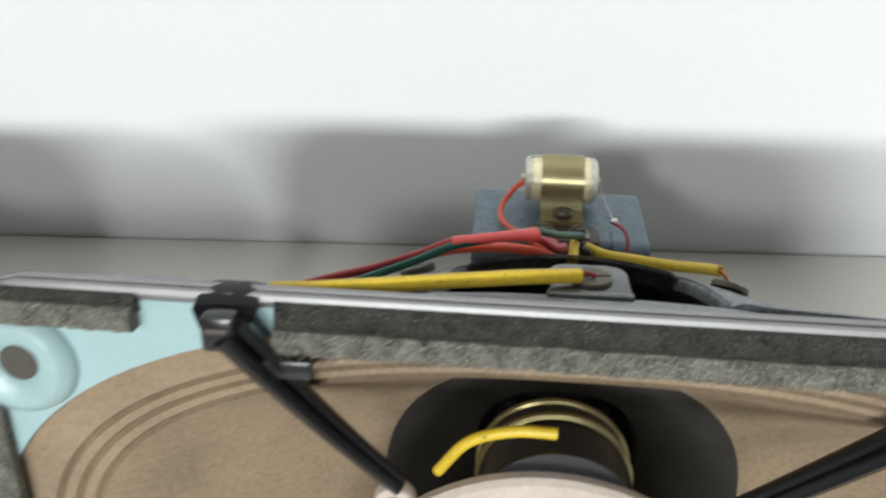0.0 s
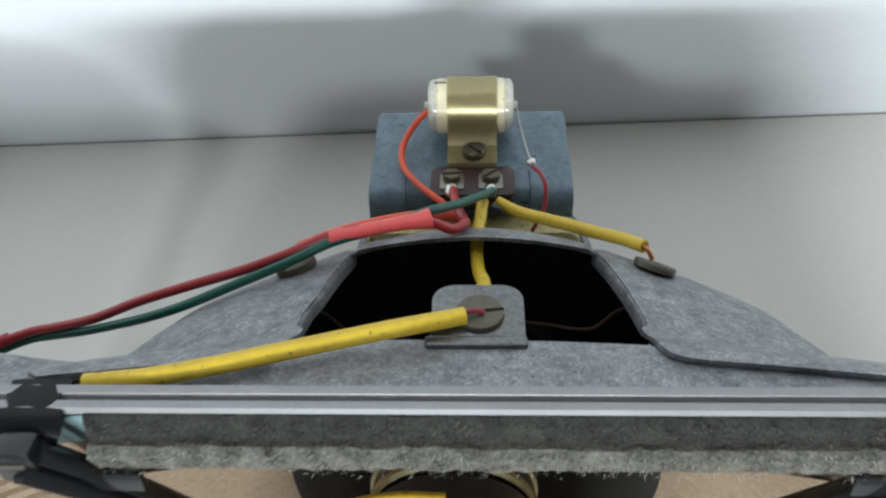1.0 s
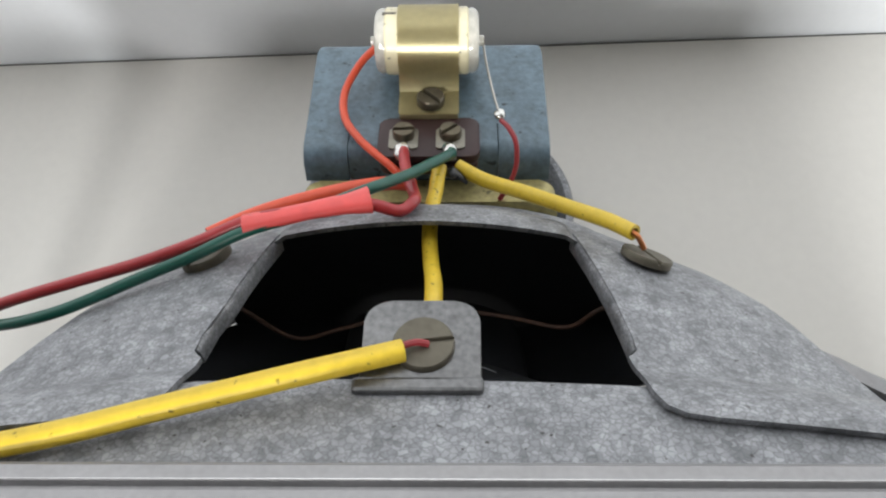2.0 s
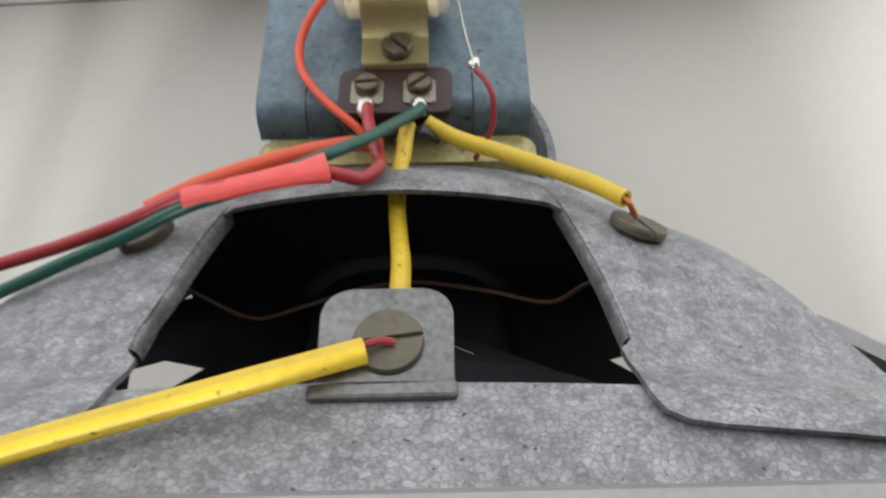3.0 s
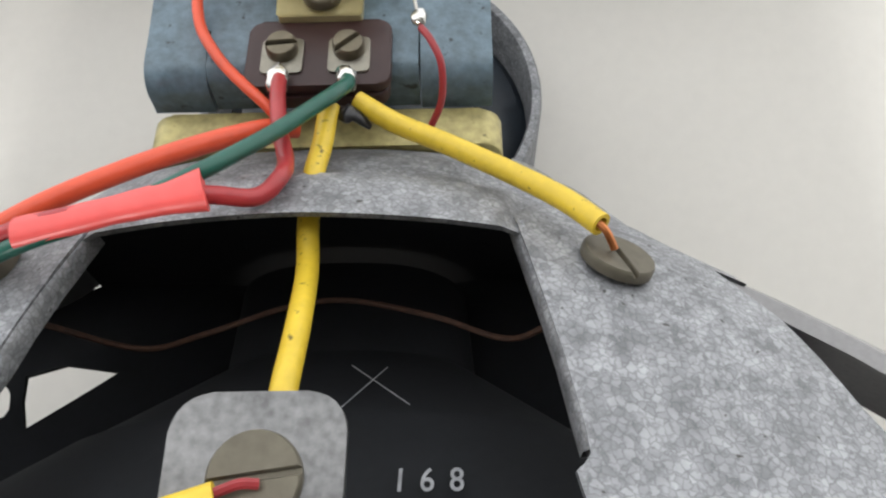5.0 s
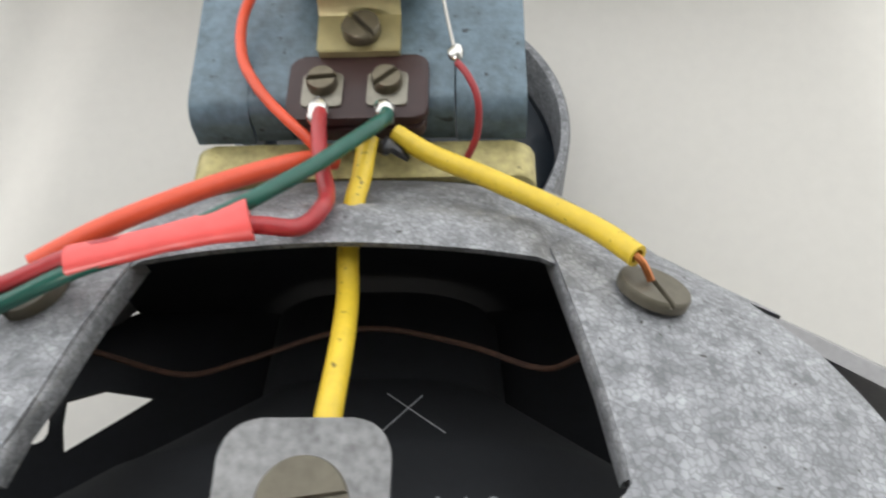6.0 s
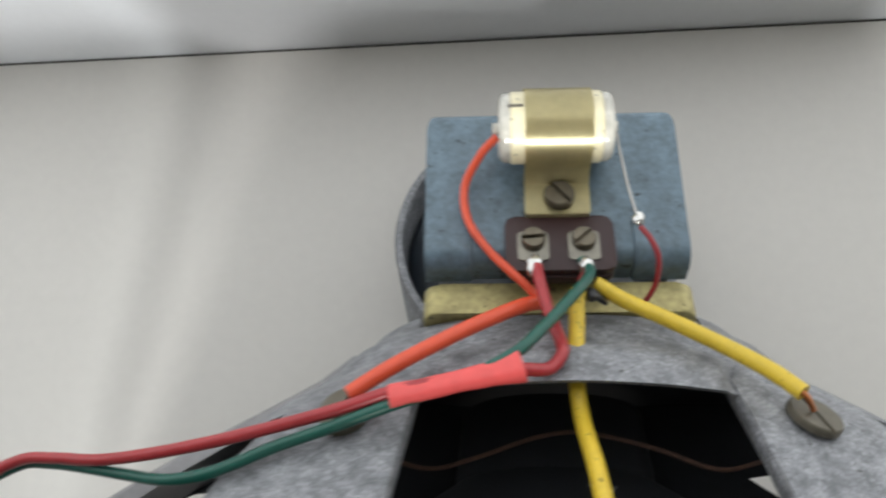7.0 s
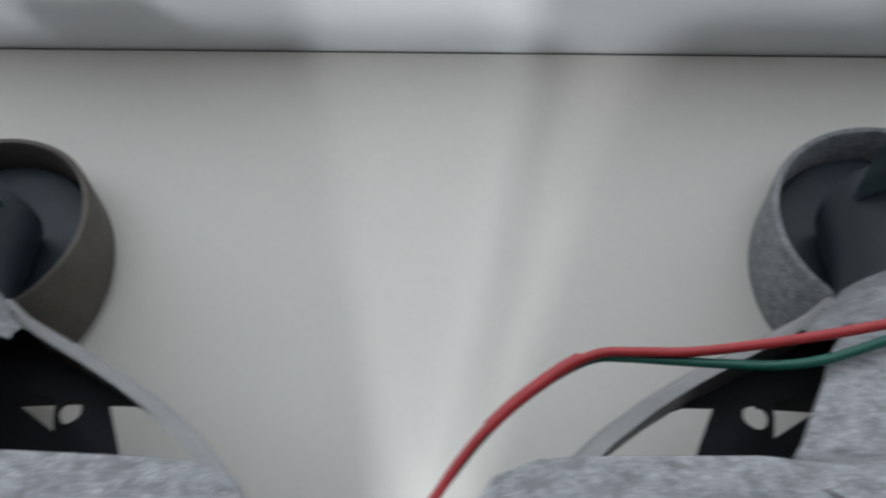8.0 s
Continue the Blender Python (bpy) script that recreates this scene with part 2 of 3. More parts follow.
def slotted_head(at, radius, height, turn, normal=(0, 0, 1), slot=0.16, dome=0.0):
    """A screw head with a real slot: two half discs on a thinner base."""
    bm = bmesh.new()
    q = Vector(normal).to_track_quat("Z", "Y").to_matrix().to_4x4()
    m = Matrix.Translation(at) @ q @ Matrix.Rotation(radians(turn), 4, "Z")

    def solid(outline, z0, z1, inset):
        mid = sum((Vector(p) for p in outline), Vector((0, 0))) / len(outline)
        low = [bm.verts.new(m @ Vector((*p, z0))) for p in outline]
        mid_ring = [bm.verts.new(m @ Vector((*p, z1 - inset))) for p in outline]
        top = [bm.verts.new(m @ Vector((*(mid + (Vector(p) - mid) * (1 - inset / radius)), z1))) for p in outline]
        k = len(outline)
        for a, b in ((low, mid_ring), (mid_ring, top)):
            for i in range(k):
                bm.faces.new((a[i], a[(i + 1) % k], b[(i + 1) % k], b[i]))
        bm.faces.new(low)
        bm.faces.new(top)

    full = [(radius * math.cos(2 * math.pi * i / 28), radius * math.sin(2 * math.pi * i / 28)) for i in range(28)]
    solid(full, 0, height * 0.55, radius * 0.01)
    w = slot * radius
    a0 = math.asin(w / radius)
    for s in (1, -1):
        half = [(radius * math.cos(a0 + (math.pi - 2 * a0) * i / 14), s * radius * math.sin(a0 + (math.pi - 2 * a0) * i / 14)) for i in range(15)]
        solid(half, height * 0.5, height, radius * (0.07 + dome))
    return bm


def rounded(x0, x1, y0, y1, r, n=5, corners=(1, 1, 1, 1)):
    """Outline of a rectangle with rounded corners, from the lower left round."""
    out = []
    for (cx, cy, a), on in zip(((x0, y0, 180), (x1, y0, 270), (x1, y1, 0), (x0, y1, 90)), corners):
        if not on:
            out.append((cx, cy))
            continue
        mx, my = cx + (r if cx == x0 else -r), cy + (r if cy == y0 else -r)
        out += [(mx + r * math.cos(radians(a + 90 * i / n)), my + r * math.sin(radians(a + 90 * i / n))) for i in range(n + 1)]
    return out


def slab(outline, z0, z1, axis="z", bevel=0.0):
    """A flat plate of that outline; axis y sets the outline up in x and z."""
    bm = bmesh.new()
    put = (lambda p, h: Vector((p[0], p[1], h))) if axis == "z" else (lambda p, h: Vector((p[0], h, p[1])))
    low = [bm.verts.new(put(p, z0)) for p in outline]
    top = [bm.verts.new(put(p, z1)) for p in outline]
    k = len(outline)
    for i in range(k):
        bm.faces.new((low[i], low[(i + 1) % k], top[(i + 1) % k], top[i]))
    bm.faces.new(low)
    bm.faces.new(top)
    if bevel:
        edges = [e for e in bm.edges if all(v in top for v in e.verts)] + [e for e in bm.edges if all(v in low for v in e.verts)]
        bmesh.ops.bevel(bm, geom=edges, offset=bevel, segments=2, affect="EDGES", profile=0.5)
    return bm


def inside(p, poly):
    hit, j = False, len(poly) - 1
    for i in range(len(poly)):
        (xi, yi), (xj, yj) = poly[i], poly[j]
        if (yi > p[1]) != (yj > p[1]) and p[0] < (xj - xi) * (p[1] - yi) / (yj - yi) + xi:
            hit = not hit
        j = i
    return hit


def dense(poly, step):
    out = []
    for a, b in zip(poly, poly[1:] + poly[:1]):
        k = max(1, int(math.dist(a, b) / step))
        out += [(a[0] + (b[0] - a[0]) * i / k, a[1] + (b[1] - a[1]) * i / k) for i in range(k)]
    return out


def sheet(outline, holes, height, thick, step=0.003):
    """Pressed sheet metal: a plan outline with holes, laid on the height field."""
    from mathutils import geometry
    loops = [dense(outline, step)] + [dense(h, step) for h in holes]
    pts, edges = [], []
    for loop in loops:
        base = len(pts)
        pts += [Vector(p) for p in loop]
        edges += [(base + i, base + (i + 1) % len(loop)) for i in range(len(loop))]
    xs, ys = [p[0] for p in outline], [p[1] for p in outline]
    rim = np.array([p[:] for p in pts])
    for i in range(int((max(xs) - min(xs)) / step) + 1):
        for j in range(int((max(ys) - min(ys)) / step) + 1):
            p = (min(xs) + (i + 0.5 * (j % 2)) * step, min(ys) + j * step)
            if inside(p, outline) and not any(inside(p, h) for h in holes) and np.min(np.hypot(rim[:, 0] - p[0], rim[:, 1] - p[1])) > step * 0.45:
                pts.append(Vector(p))
    verts, _, faces, *_ = geometry.delaunay_2d_cdt(pts, edges, [], 0, 1e-7)
    bm = bmesh.new()
    top = [bm.verts.new((v.x, v.y, height(v.x, v.y))) for v in verts]
    low = [bm.verts.new((v.x, v.y, height(v.x, v.y) - thick)) for v in verts]
    count = {}
    for f in faces:
        mid = (sum(verts[i].x for i in f) / len(f), sum(verts[i].y for i in f) / len(f))
        if inside(mid, outline) and not any(inside(mid, h) for h in holes):
            bm.faces.new([top[i] for i in f])
            bm.faces.new([low[i] for i in reversed(f)])
            for a, b in zip(f, f[1:] + f[:1]):
                count[(min(a, b), max(a, b))] = count.get((min(a, b), max(a, b)), 0) + 1
    for (a, b), k in count.items():
        if k == 1:
            bm.faces.new((top[a], top[b], low[b], low[a]))
    bmesh.ops.delete(bm, geom=[v for v in bm.verts if not v.link_faces], context="VERTS")
    return bm


# ---- the setting ----
def plain(name, bm, mat, label):
    ob = part(name, bm, mat)
    return tagged(ob, label, name.split("_")[0], "", "structure")


plain("table_top", box(-1.3, 1.3, -0.45, WALL_Y - 0.0012, -0.03, 0.0), WHITE_TOP, "off-white laminate table top against the wall")
plain("wall_north", box(-2.6, 2.6, WALL_Y, WALL_Y + 0.12, -0.75, 1.75), WHITE_WALL, "plain white painted wall behind the table")
plain("trim", box(-1.3, 1.3, WALL_Y - 0.0012, WALL_Y - 0.0001, -0.03, -0.0006), GAP, "dark gap between table and wall")
# unseen room shell, added; its greys set how much light bounces back
plain("wall_south", box(-2.6, 2.6, -4.12, -4.0, -0.75, 1.75), ROOM, "unseen room wall, grey set for bounced light")
plain("wall_west", box(-2.72, -2.6, -4.12, WALL_Y + 0.12, -0.75, 1.75), ROOM, "unseen room wall, grey set for bounced light")
plain("wall_east", box(2.6, 2.72, -4.12, WALL_Y + 0.12, -0.75, 1.75), ROOM, "unseen room wall, grey set for bounced light")
plain("ceiling", box(-2.72, 2.72, -4.12, WALL_Y + 0.12, 1.75, 1.85), ROOM, "unseen ceiling, grey set for bounced light")
plain("floor", box(-2.72, 2.72, -4.12, WALL_Y + 0.12, -0.85, -0.75), material("grey_floor", (0.22, 0.21, 0.19), 0.6), "unseen floor, grey set for bounced light")

# ---- the loudspeakers ----
AXIS_Z = 0.005
TOP = ((0.196, 0.0852), (0.2035, 0.0840), (0.2125, 0.0820), (0.2195, 0.0798), (0.228, 0.0772), (0.245, 0.0742), (0.2560, 0.0713), (0.2615, 0.0695), (0.2715, 0.0652), (0.279, 0.0595), (0.2850, 0.0535), (0.2900, 0.0500))
HALF = ((0.196, 0.147), (0.2035, 0.142), (0.2125, 0.138), (0.228, 0.129), (0.238, 0.120), (0.2495, 0.106), (0.2605, 0.090), (0.272, 0.070), (0.279, 0.058), (0.2850, 0.0505), (0.2900, 0.047))


def between(table, y):
    for (a, p), (b, q) in zip(table, table[1:]):
        if y <= b:
            return p + (q - p) * max(0.0, (y - a) / (b - a))
    return table[-1][1]


def shell_z(x, y):
    """The upper side of the basket: a wide arch that narrows to the neck."""
    top, a = between(TOP, y) - AXIS_Z, between(HALF, y)
    u = min(0.985, abs(x) / a)
    n = max(1.9 + 0.3 * u * u, 5.0 - 3.1 * (y - 0.203) / 0.020) + 0.6 * min(1, max(0, (y - 0.274) / 0.008))
    return AXIS_Z + top * (1 - u ** n) ** (1 / n)


def frame_outline(grow=0.0):
    return rounded(-0.159 - grow, 0.159 + grow, AXIS_Z - 0.0822 - grow, AXIS_Z + 0.0822 + grow, 0.040 + grow, 16)


def oval(a, b, n=96):
    return [(a * math.copysign(abs(math.cos(t)) ** 0.80, math.cos(t)), AXIS_Z + b * math.copysign(abs(math.sin(t)) ** 0.80, math.sin(t))) for t in (2 * math.pi * i / n for i in range(n))]


def ringed(loops):
    """A skin through loops of equal length, each a list of points."""
    bm = bmesh.new()
    rings = [[bm.verts.new(p) for p in loop] for loop in loops]
    for a, b in zip(rings, rings[1:]):
        k = len(a)
        for i in range(k):
            bm.faces.new((a[i], a[(i + 1) % k], b[(i + 1) % k], b[i]))
    return bm


def resample(poly, n=96):
    """n points on the outline, at even angles round its middle."""
    out = []
    P = dense(poly, 0.0008)
    angles = [math.atan2(p[1] - AXIS_Z, p[0]) for p in P]
    for i in range(n):
        t = math.remainder(2 * math.pi * i / n, 2 * math.pi)
        out.append(P[min(range(len(P)), key=lambda k: abs(math.remainder(angles[k] - t, 2 * math.pi)))])
    return out


def loudspeaker(at_x, back, roll, turn, label, can_mat, full):
    sp = thing("loudspeaker", (0, 0.2, AXIS_Z - 0.0822), label, "loudspeaker", "pair of loudspeakers")

    # pressed front frame: a flat ring with a lip turned back
    outer, inner = resample(frame_outline()), oval(0.139, 0.0772)
    lift = lambda loop, y: [Vector((p[0], y, p[1])) for p in loop]
    small = resample(frame_outline(-0.0012))
    tiny = resample(frame_outline(-0.003))
    part("front_frame", ringed([lift(inner, 0.2000), lift(inner, 0.1985), lift(tiny, 0.1978), lift(small, 0.1964), lift(outer, 0.1968), lift(outer, 0.1984),
                                lift(small, 0.1990), lift(small, 0.1994), lift(outer, 0.2000), lift(outer, 0.2018), lift(small, 0.2028), lift(tiny, 0.2032), lift(inner, 0.2000)]),
         ZINC_PLAIN, sp, "zinc-plated pressed steel front frame", True)
    part("front_face", ringed([lift(oval(0.1392, 0.0774), 0.1979), lift(tiny, 0.1974)]), AQUA, sp, "pale blue painted face of the frame", True)

    # basket: front band, two side straps laid over it, rear lip, lower half
    rear = [(0.146, 0.2028), (0.1425, 0.2085), (0.134, 0.2118), (0.112, 0.2135), (0.075, 0.2165)]
    band = [(-x, y) for x, y in rear[:1]] + rear + [(0.035, 0.2190), (0.012, 0.2195), (-0.008, 0.2198), (-0.034, 0.2204)] + [(-x, y) for x, y in rear[:0:-1]]
    shelf = lambda x, y: AXIS_Z + (between(TOP, y) - AXIS_Z) * (1 - (abs(x) / 0.152) ** 11) ** (1 / 11)
    level = lambda x, y: shell_z(x, y) + (shelf(x, y) - shell_z(x, y)) * min(1, max(0, (abs(x) - 0.072) / 0.02))
    part("basket_band", sheet(band, [], level, 0.0011), ZINC, sp, "", True)
    for s in (1, -1):
        strap = [(0.0298, 0.2640), (0.0319, 0.2520), (0.0341, 0.2400), (0.0353, 0.2320), (0.0356, 0.2282), (0.0347, 0.2270), (0.0338, 0.2262), (0.0342, 0.2240), (0.0348, 0.2195), (0.0353, 0.2160), (0.0364, 0.2134), (0.0388, 0.2118), (0.0430, 0.2110), (0.0575, 0.2094), (0.0690, 0.2080), (0.0790, 0.2072),
                 (0.0818, 0.2090), (0.0822, 0.2156), (0.0806, 0.2210), (0.0772, 0.2255), (0.0742, 0.2315), (0.0712, 0.2370), (0.0690, 0.2430), (0.0660, 0.2500), (0.0590, 0.2595), (0.0490, 0.2680), (0.0370, 0.2735), (0.0330, 0.2690)]
        strap = [(s * x, y) for x, y in (strap if s > 0 else [(x + (0.001 if y < 0.24 else 0.0), y) for x, y in strap])]
        w = part("basket_strap", sheet(strap[::s], [], lambda x, y: shell_z(x, y) + 0.0016, 0.0013, 0.0028), ZINC, sp, "", True)
        # flange folded down along the window
        edge = [(s * (x + (0.001 if s < 0 and y < 0.24 else 0.0)), y) for x, y in ((0.0300, 0.2630), (0.0319, 0.2520), (0.0330, 0.2460), (0.0341, 0.2400), (0.0348, 0.2350), (0.0353, 0.2315), (0.0357, 0.2288))]
        loops = [[Vector((x + s * o, y, shell_z(x, y) + 0.0012 - d)) for x, y in edge] for o, d in ((0.0009, -0.0004), (0.0002, -0.0002), (-0.0004, 0.0005), (-0.0007, 0.0015), (-0.0007, 0.0038), (0.0001, 0.0038), (0.0005, 0.0013))]
        bm = bmesh.new()
        g = [[bm.verts.new(p) for p in l] for l in loops]
        for a, b in zip(g, g[1:]):
            for i in range(len(edge) - 1):
                bm.faces.new((a[i], a[i + 1], b[i + 1], b[i]))
        part("flange", bm, ZINC, w, "", True)
        # strut along the side of the basket, from the neck to the frame's end
        run = [(s * between(HALF, y) * 0.985, y) for y in (0.2045, 0.212, 0.220, 0.230, 0.240, 0.250, 0.258, 0.265, 0.272, 0.279, 0.286)]
        loops = [[Vector((x * k, y - dy, AXIS_Z + z)) for x, y in run] for k, dy, z in ((1.0, 0, 0.010), (1.0, 0, 0.026), (0.988, 0.001, 0.0275), (0.964, 0.003, 0.0268), (0.976, 0.002, 0.023), (0.980, 0.002, 0.010))]
        bm = bmesh.new()
        g = [[bm.verts.new(p) for p in l] for l in loops]
        for a, b in zip(g, g[1:] + g[:1]):
            for i in range(len(run) - 1):
                bm.faces.new((a[i], a[i + 1], b[i + 1], b[i]))
        part("side_strut", bm, ZINC_PLAIN, sp, "", True)
    lip = [(-0.0306, 0.2610), (-0.020, 0.2614), (0.0, 0.2616), (0.020, 0.2612), (0.0304, 0.2606), (0.0345, 0.2690), (0.066, 0.2600), (0.0610, 0.2705), (0.0540, 0.2770), (0.0490, 0.2840), (0.0440, 0.2890), (0.0318, 0.2895), (0.0314, 0.2848), (-0.0316, 0.2848), (-0.0320, 0.2895), (-0.0440, 0.2890), (-0.0490, 0.2840), (-0.0540, 0.2770), (-0.0610, 0.2705), (-0.066, 0.2600), (-0.0345, 0.2690)]
    part("basket_neck", sheet(lip, [], lambda x, y: shell_z(x, y) + 0.0022 * min(1, max(0, (0.0318 - abs(x)) / 0.0035)) * (1 - min(1, max(0, (y - 0.2705) / 0.0022))), 0.0012, 0.0022), ZINC, sp, "", True)

    for s in (1, -1):
        side = [(0.1165, 0.2056), (0.0818, 0.2264), (0.0518, 0.2438), (0.0200, 0.2610), (0.0180, 0.2700), (0.0180, 0.2768), (0.0, 0.2770), (0.0, 0.2820), (0.046, 0.2820)] + [(between(HALF, y) * 0.97, y) for y in (0.275, 0.265, 0.255, 0.245, 0.235, 0.225, 0.215, 0.2056)]
        holes = [[(0.0805, 0.2570), (0.0865, 0.2430), (0.0930, 0.2250), (0.1270, 0.2250), (0.1230, 0.2335), (0.1150, 0.2420), (0.1030, 0.2500), (0.0890, 0.2565)],
                 [(0.0690 + 0.0036 * math.cos(t), 0.2550 + 0.0036 * math.sin(t)) for t in (2 * math.pi * i / 16 for i in range(16))],
                 [(0.0635, 0.2505), (0.0635, 0.2600), (0.0560, 0.2622), (0.0470, 0.2620)]]
        flip = lambda loop: [(s * x, y) for x, y in loop][::s]
        part("lower_basket", sheet(flip(side), [flip(h) for h in holes], lambda x, y: min(0.015, 2 * AXIS_Z - shell_z(x, y) + 0.060), 0.0012, 0.0035), BLACK, sp, "black lacquered lower half of the basket", True)

    # paper cone: tan in front with corrugations at its edge, black behind
    rings = [(0.1394, 0.0776, 0.1996)]
    for off in (0.0120, 0.0165, 0.0210):
        rings += [(0.1394 - off + d, 0.0776 - 0.62 * off + 0.62 * d, 0.1985 + off * 0.08 + deep) for d, deep in ((0.0011, 0.0), (0.0, 0.0017), (-0.0011, 0.0002))]
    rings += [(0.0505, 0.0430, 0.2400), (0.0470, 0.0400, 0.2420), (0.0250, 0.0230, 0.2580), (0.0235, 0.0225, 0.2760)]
    part("cone", ringed([lift(oval(a, b), y) for a, b, y in rings[:-3]]), CARD, sp, "tan paper cone with a corrugated edge", True)
    # the cone's middle is coloured dark to stand in for the shade inside it
    part("shaded_cone_middle", ringed([lift(oval(a, b), y) for a, b, y in rings[-4:]]), CARD_SHADE, sp, "middle of the tan paper cone, coloured dark brown for shade", True)
    part("cone_back", ringed([lift(oval(a, b), y + 0.0012) for a, b, y in rings]), BLACK, sp, "black lacquered rear of the cone", True)

    # felt strips on the front
    if full:
        for x0, x1, z0, z1 in ((-0.066, 0.078, 0.0748, 0.0862), (-0.132, -0.0955, 0.0780, 0.0862)):
            # upper face of the felt, its shade put into a darker colour
            part("felt_upper", felt(x0, x1, z0 + 0.0035, z1, 0.1948, 0.1974), FELT_SHADED, sp, "recessed upper face of the felt strip, coloured dark for shade")
            fs = part("felt_strip", felt(x0, x1 - 0.0005, z0, z0 + 0.0060, 0.1925, 0.1972), FELT, sp, "pale grey wool felt strip with frayed edge")
            tagged(part("wool_fuzz", fibres(x0, x1, z0 + 0.0004, z0 + 0.0066, 0.1925, int((x1 - x0) * 5500), 5), FIBRE, fs, "loose pale wool hairs"), kind="stuff")
            tagged(part("wool_fuzz", fibres(x0, x1, z0 + 0.0060, z1, 0.1949, int((x1 - x0) * 4000), 6), FELT, fs, "loose grey wool hairs"), kind="stuff")
        bm = felt(-0.062, 0.035, -0.006, 0.006, 0.1935, 0.1972)
        bmesh.ops.rotate(bm, verts=bm.verts, cent=(0, 0, 0), matrix=Matrix.Rotation(radians(90), 3, "Y"))
        bmesh.ops.translate(bm, vec=(-0.1370, 0, 0.006), verts=bm.verts)
        part("felt_strip", bm, FELT, sp, "pale grey wool felt strip with frayed edge")
        cup = part("mounting_cup", lathe([(0.0044, 0.0), (0.0044, 0.001), (0.0062, 0.0026), (0.0100, 0.0034), (0.0122, 0.0022), (0.0130, 0.0002), (0.0134, -0.002)], Matrix.Translation((-0.1248, 0.1972, 0.0672)) @ pose(0, 0, 0, 90), 32), AQUA, sp, "pressed cup round a mounting hole", True)
        part("hole", lathe([(0.0001, 0), (0.0044, 0.0), (0.0044, 0.0004), (0.0001, 0.0004)], Matrix.Translation((-0.1248, 0.1972, 0.0672)) @ pose(0, 0, 0, 90) @ Matrix.Translation((0, 0, 0.0008)), 20), OLD_BROWN, cup)

    # yellow front plate of the magnet, blue bracket, round can behind
    part("pole_plate", slab(rounded(-0.0305, 0.0298, AXIS_Z - 0.046, 0.0542, 0.004), 0.2850, 0.2925, "y", 0.0006), BRASS, sp, "yellow chromated pole plate", True)
    b = bracket()
    part("magnet_bracket", b, BLUE, sp, "blue hammered steel bracket over the magnet", True)
    bm = bmesh.new()
    foot = lambda x, y: (y - WALL_Y) * math.tan(radians(LEAN_BACK)) + 0.0002 + x * 0.0314
    loops = []
    arc = [radians(-62 + 304 * i / 72) for i in range(73)]
    for R, top in ((0.0420, None), (0.0420, -0.0012), (0.0425, -0.0004), (0.0444, -0.0004), (0.0450, -0.0014), (0.0450, None)):
        at = [(-0.0004 + R * math.cos(a), 0.3425 + R * math.sin(a)) for a in arc]
        rim = lambda y: 0.0 + 0.060 * (y - 0.3425)
        loops.append([bm.verts.new((x, y, foot(x, y) if top is None else rim(y) + top)) for x, y in at])
    for a, b in zip(loops, loops[1:] + loops[:1]):
        for i in range(len(a) - 1):
            bm.faces.new((a[i], a[i + 1], b[i + 1], b[i]))
    for e in (0, -1):
        bm.faces.new([l[e] for l in loops])
    part("magnet_yoke", bm, can_mat, sp, "steel strap bent round the magnet", True)
    # pot floor and magnet: the blue coloured near black for the shade in there
    part("pot_floor", ringed([[Vector((-0.0004 + r * math.cos(a), 0.3425 + r * math.sin(a), -0.0130 + 0.060 * r * math.sin(a) + h)) for a in [2 * math.pi * i / 64 for i in range(64)]] for r, h in ((0.0001, 0.0), (0.0330, 0.0), (0.0400, -0.0008), (0.0421, -0.0030), (0.0421, -0.0080), (0.0001, -0.0080))]), BLUE_SHADE, sp, "inside of the magnet pot, its blue darkened for shade", True)
    # added black sheet: blocks the view through the neck so the window stays dark
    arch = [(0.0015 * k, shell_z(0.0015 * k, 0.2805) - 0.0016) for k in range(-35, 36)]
    part("neck_blackout", slab(arch[::-1] + [(-0.0525, -0.030), (0.0525, -0.030)], 0.2795, 0.2810, "y"), BLACK, sp, "black sheet added in the neck to keep the window dark")
    part("magnet", lathe([(0.0285, 0.2945), (0.0285, 0.344), (0.0265, 0.346), (0.0010, 0.346)], Matrix.Translation((-0.002, 0, 0.0040)) @ pose(0, 0, 0, -90), 32), BLUE_SHADE, sp, "", True)

    # bracket tab in the window with its large screw, and the two strap screws
    tab = slab(rounded(-0.0082, 0.0102, 0.2186, 0.2337, 0.0042, 6, (0, 0, 1, 1)), 0.0803, 0.0814, "z", 0.0002)
    tb = part("solder_tab", tab, BRIGHT, sp, "bent zinc tab in the basket window", True)
    part("tab_lip", box(-0.0092, 0.0105, 0.2164, 0.2190, 0.0804, 0.0819, 0.0006), BRIGHT, tb)
    part("disc_screw", slotted_head((0.0014, 0.2246, 0.0814), 0.0048, 0.0014, 8, slot=0.07), OLIVE, tb, "flat olive slotted screw", True)
    part("disc_screw", slotted_head((0.0430, 0.2562, 0.0658), 0.0051, 0.0016, -48, (0.38, 0.62, 1), slot=0.07), OLIVE, sp, "flat olive slotted screw", True)
    part("disc_screw", slotted_head((-0.0432, 0.2575, 0.0652), 0.0051, 0.0020, 20, (-0.30, 0.28, 1), slot=0.07), OLIVE, sp, "flat olive slotted screw", True)

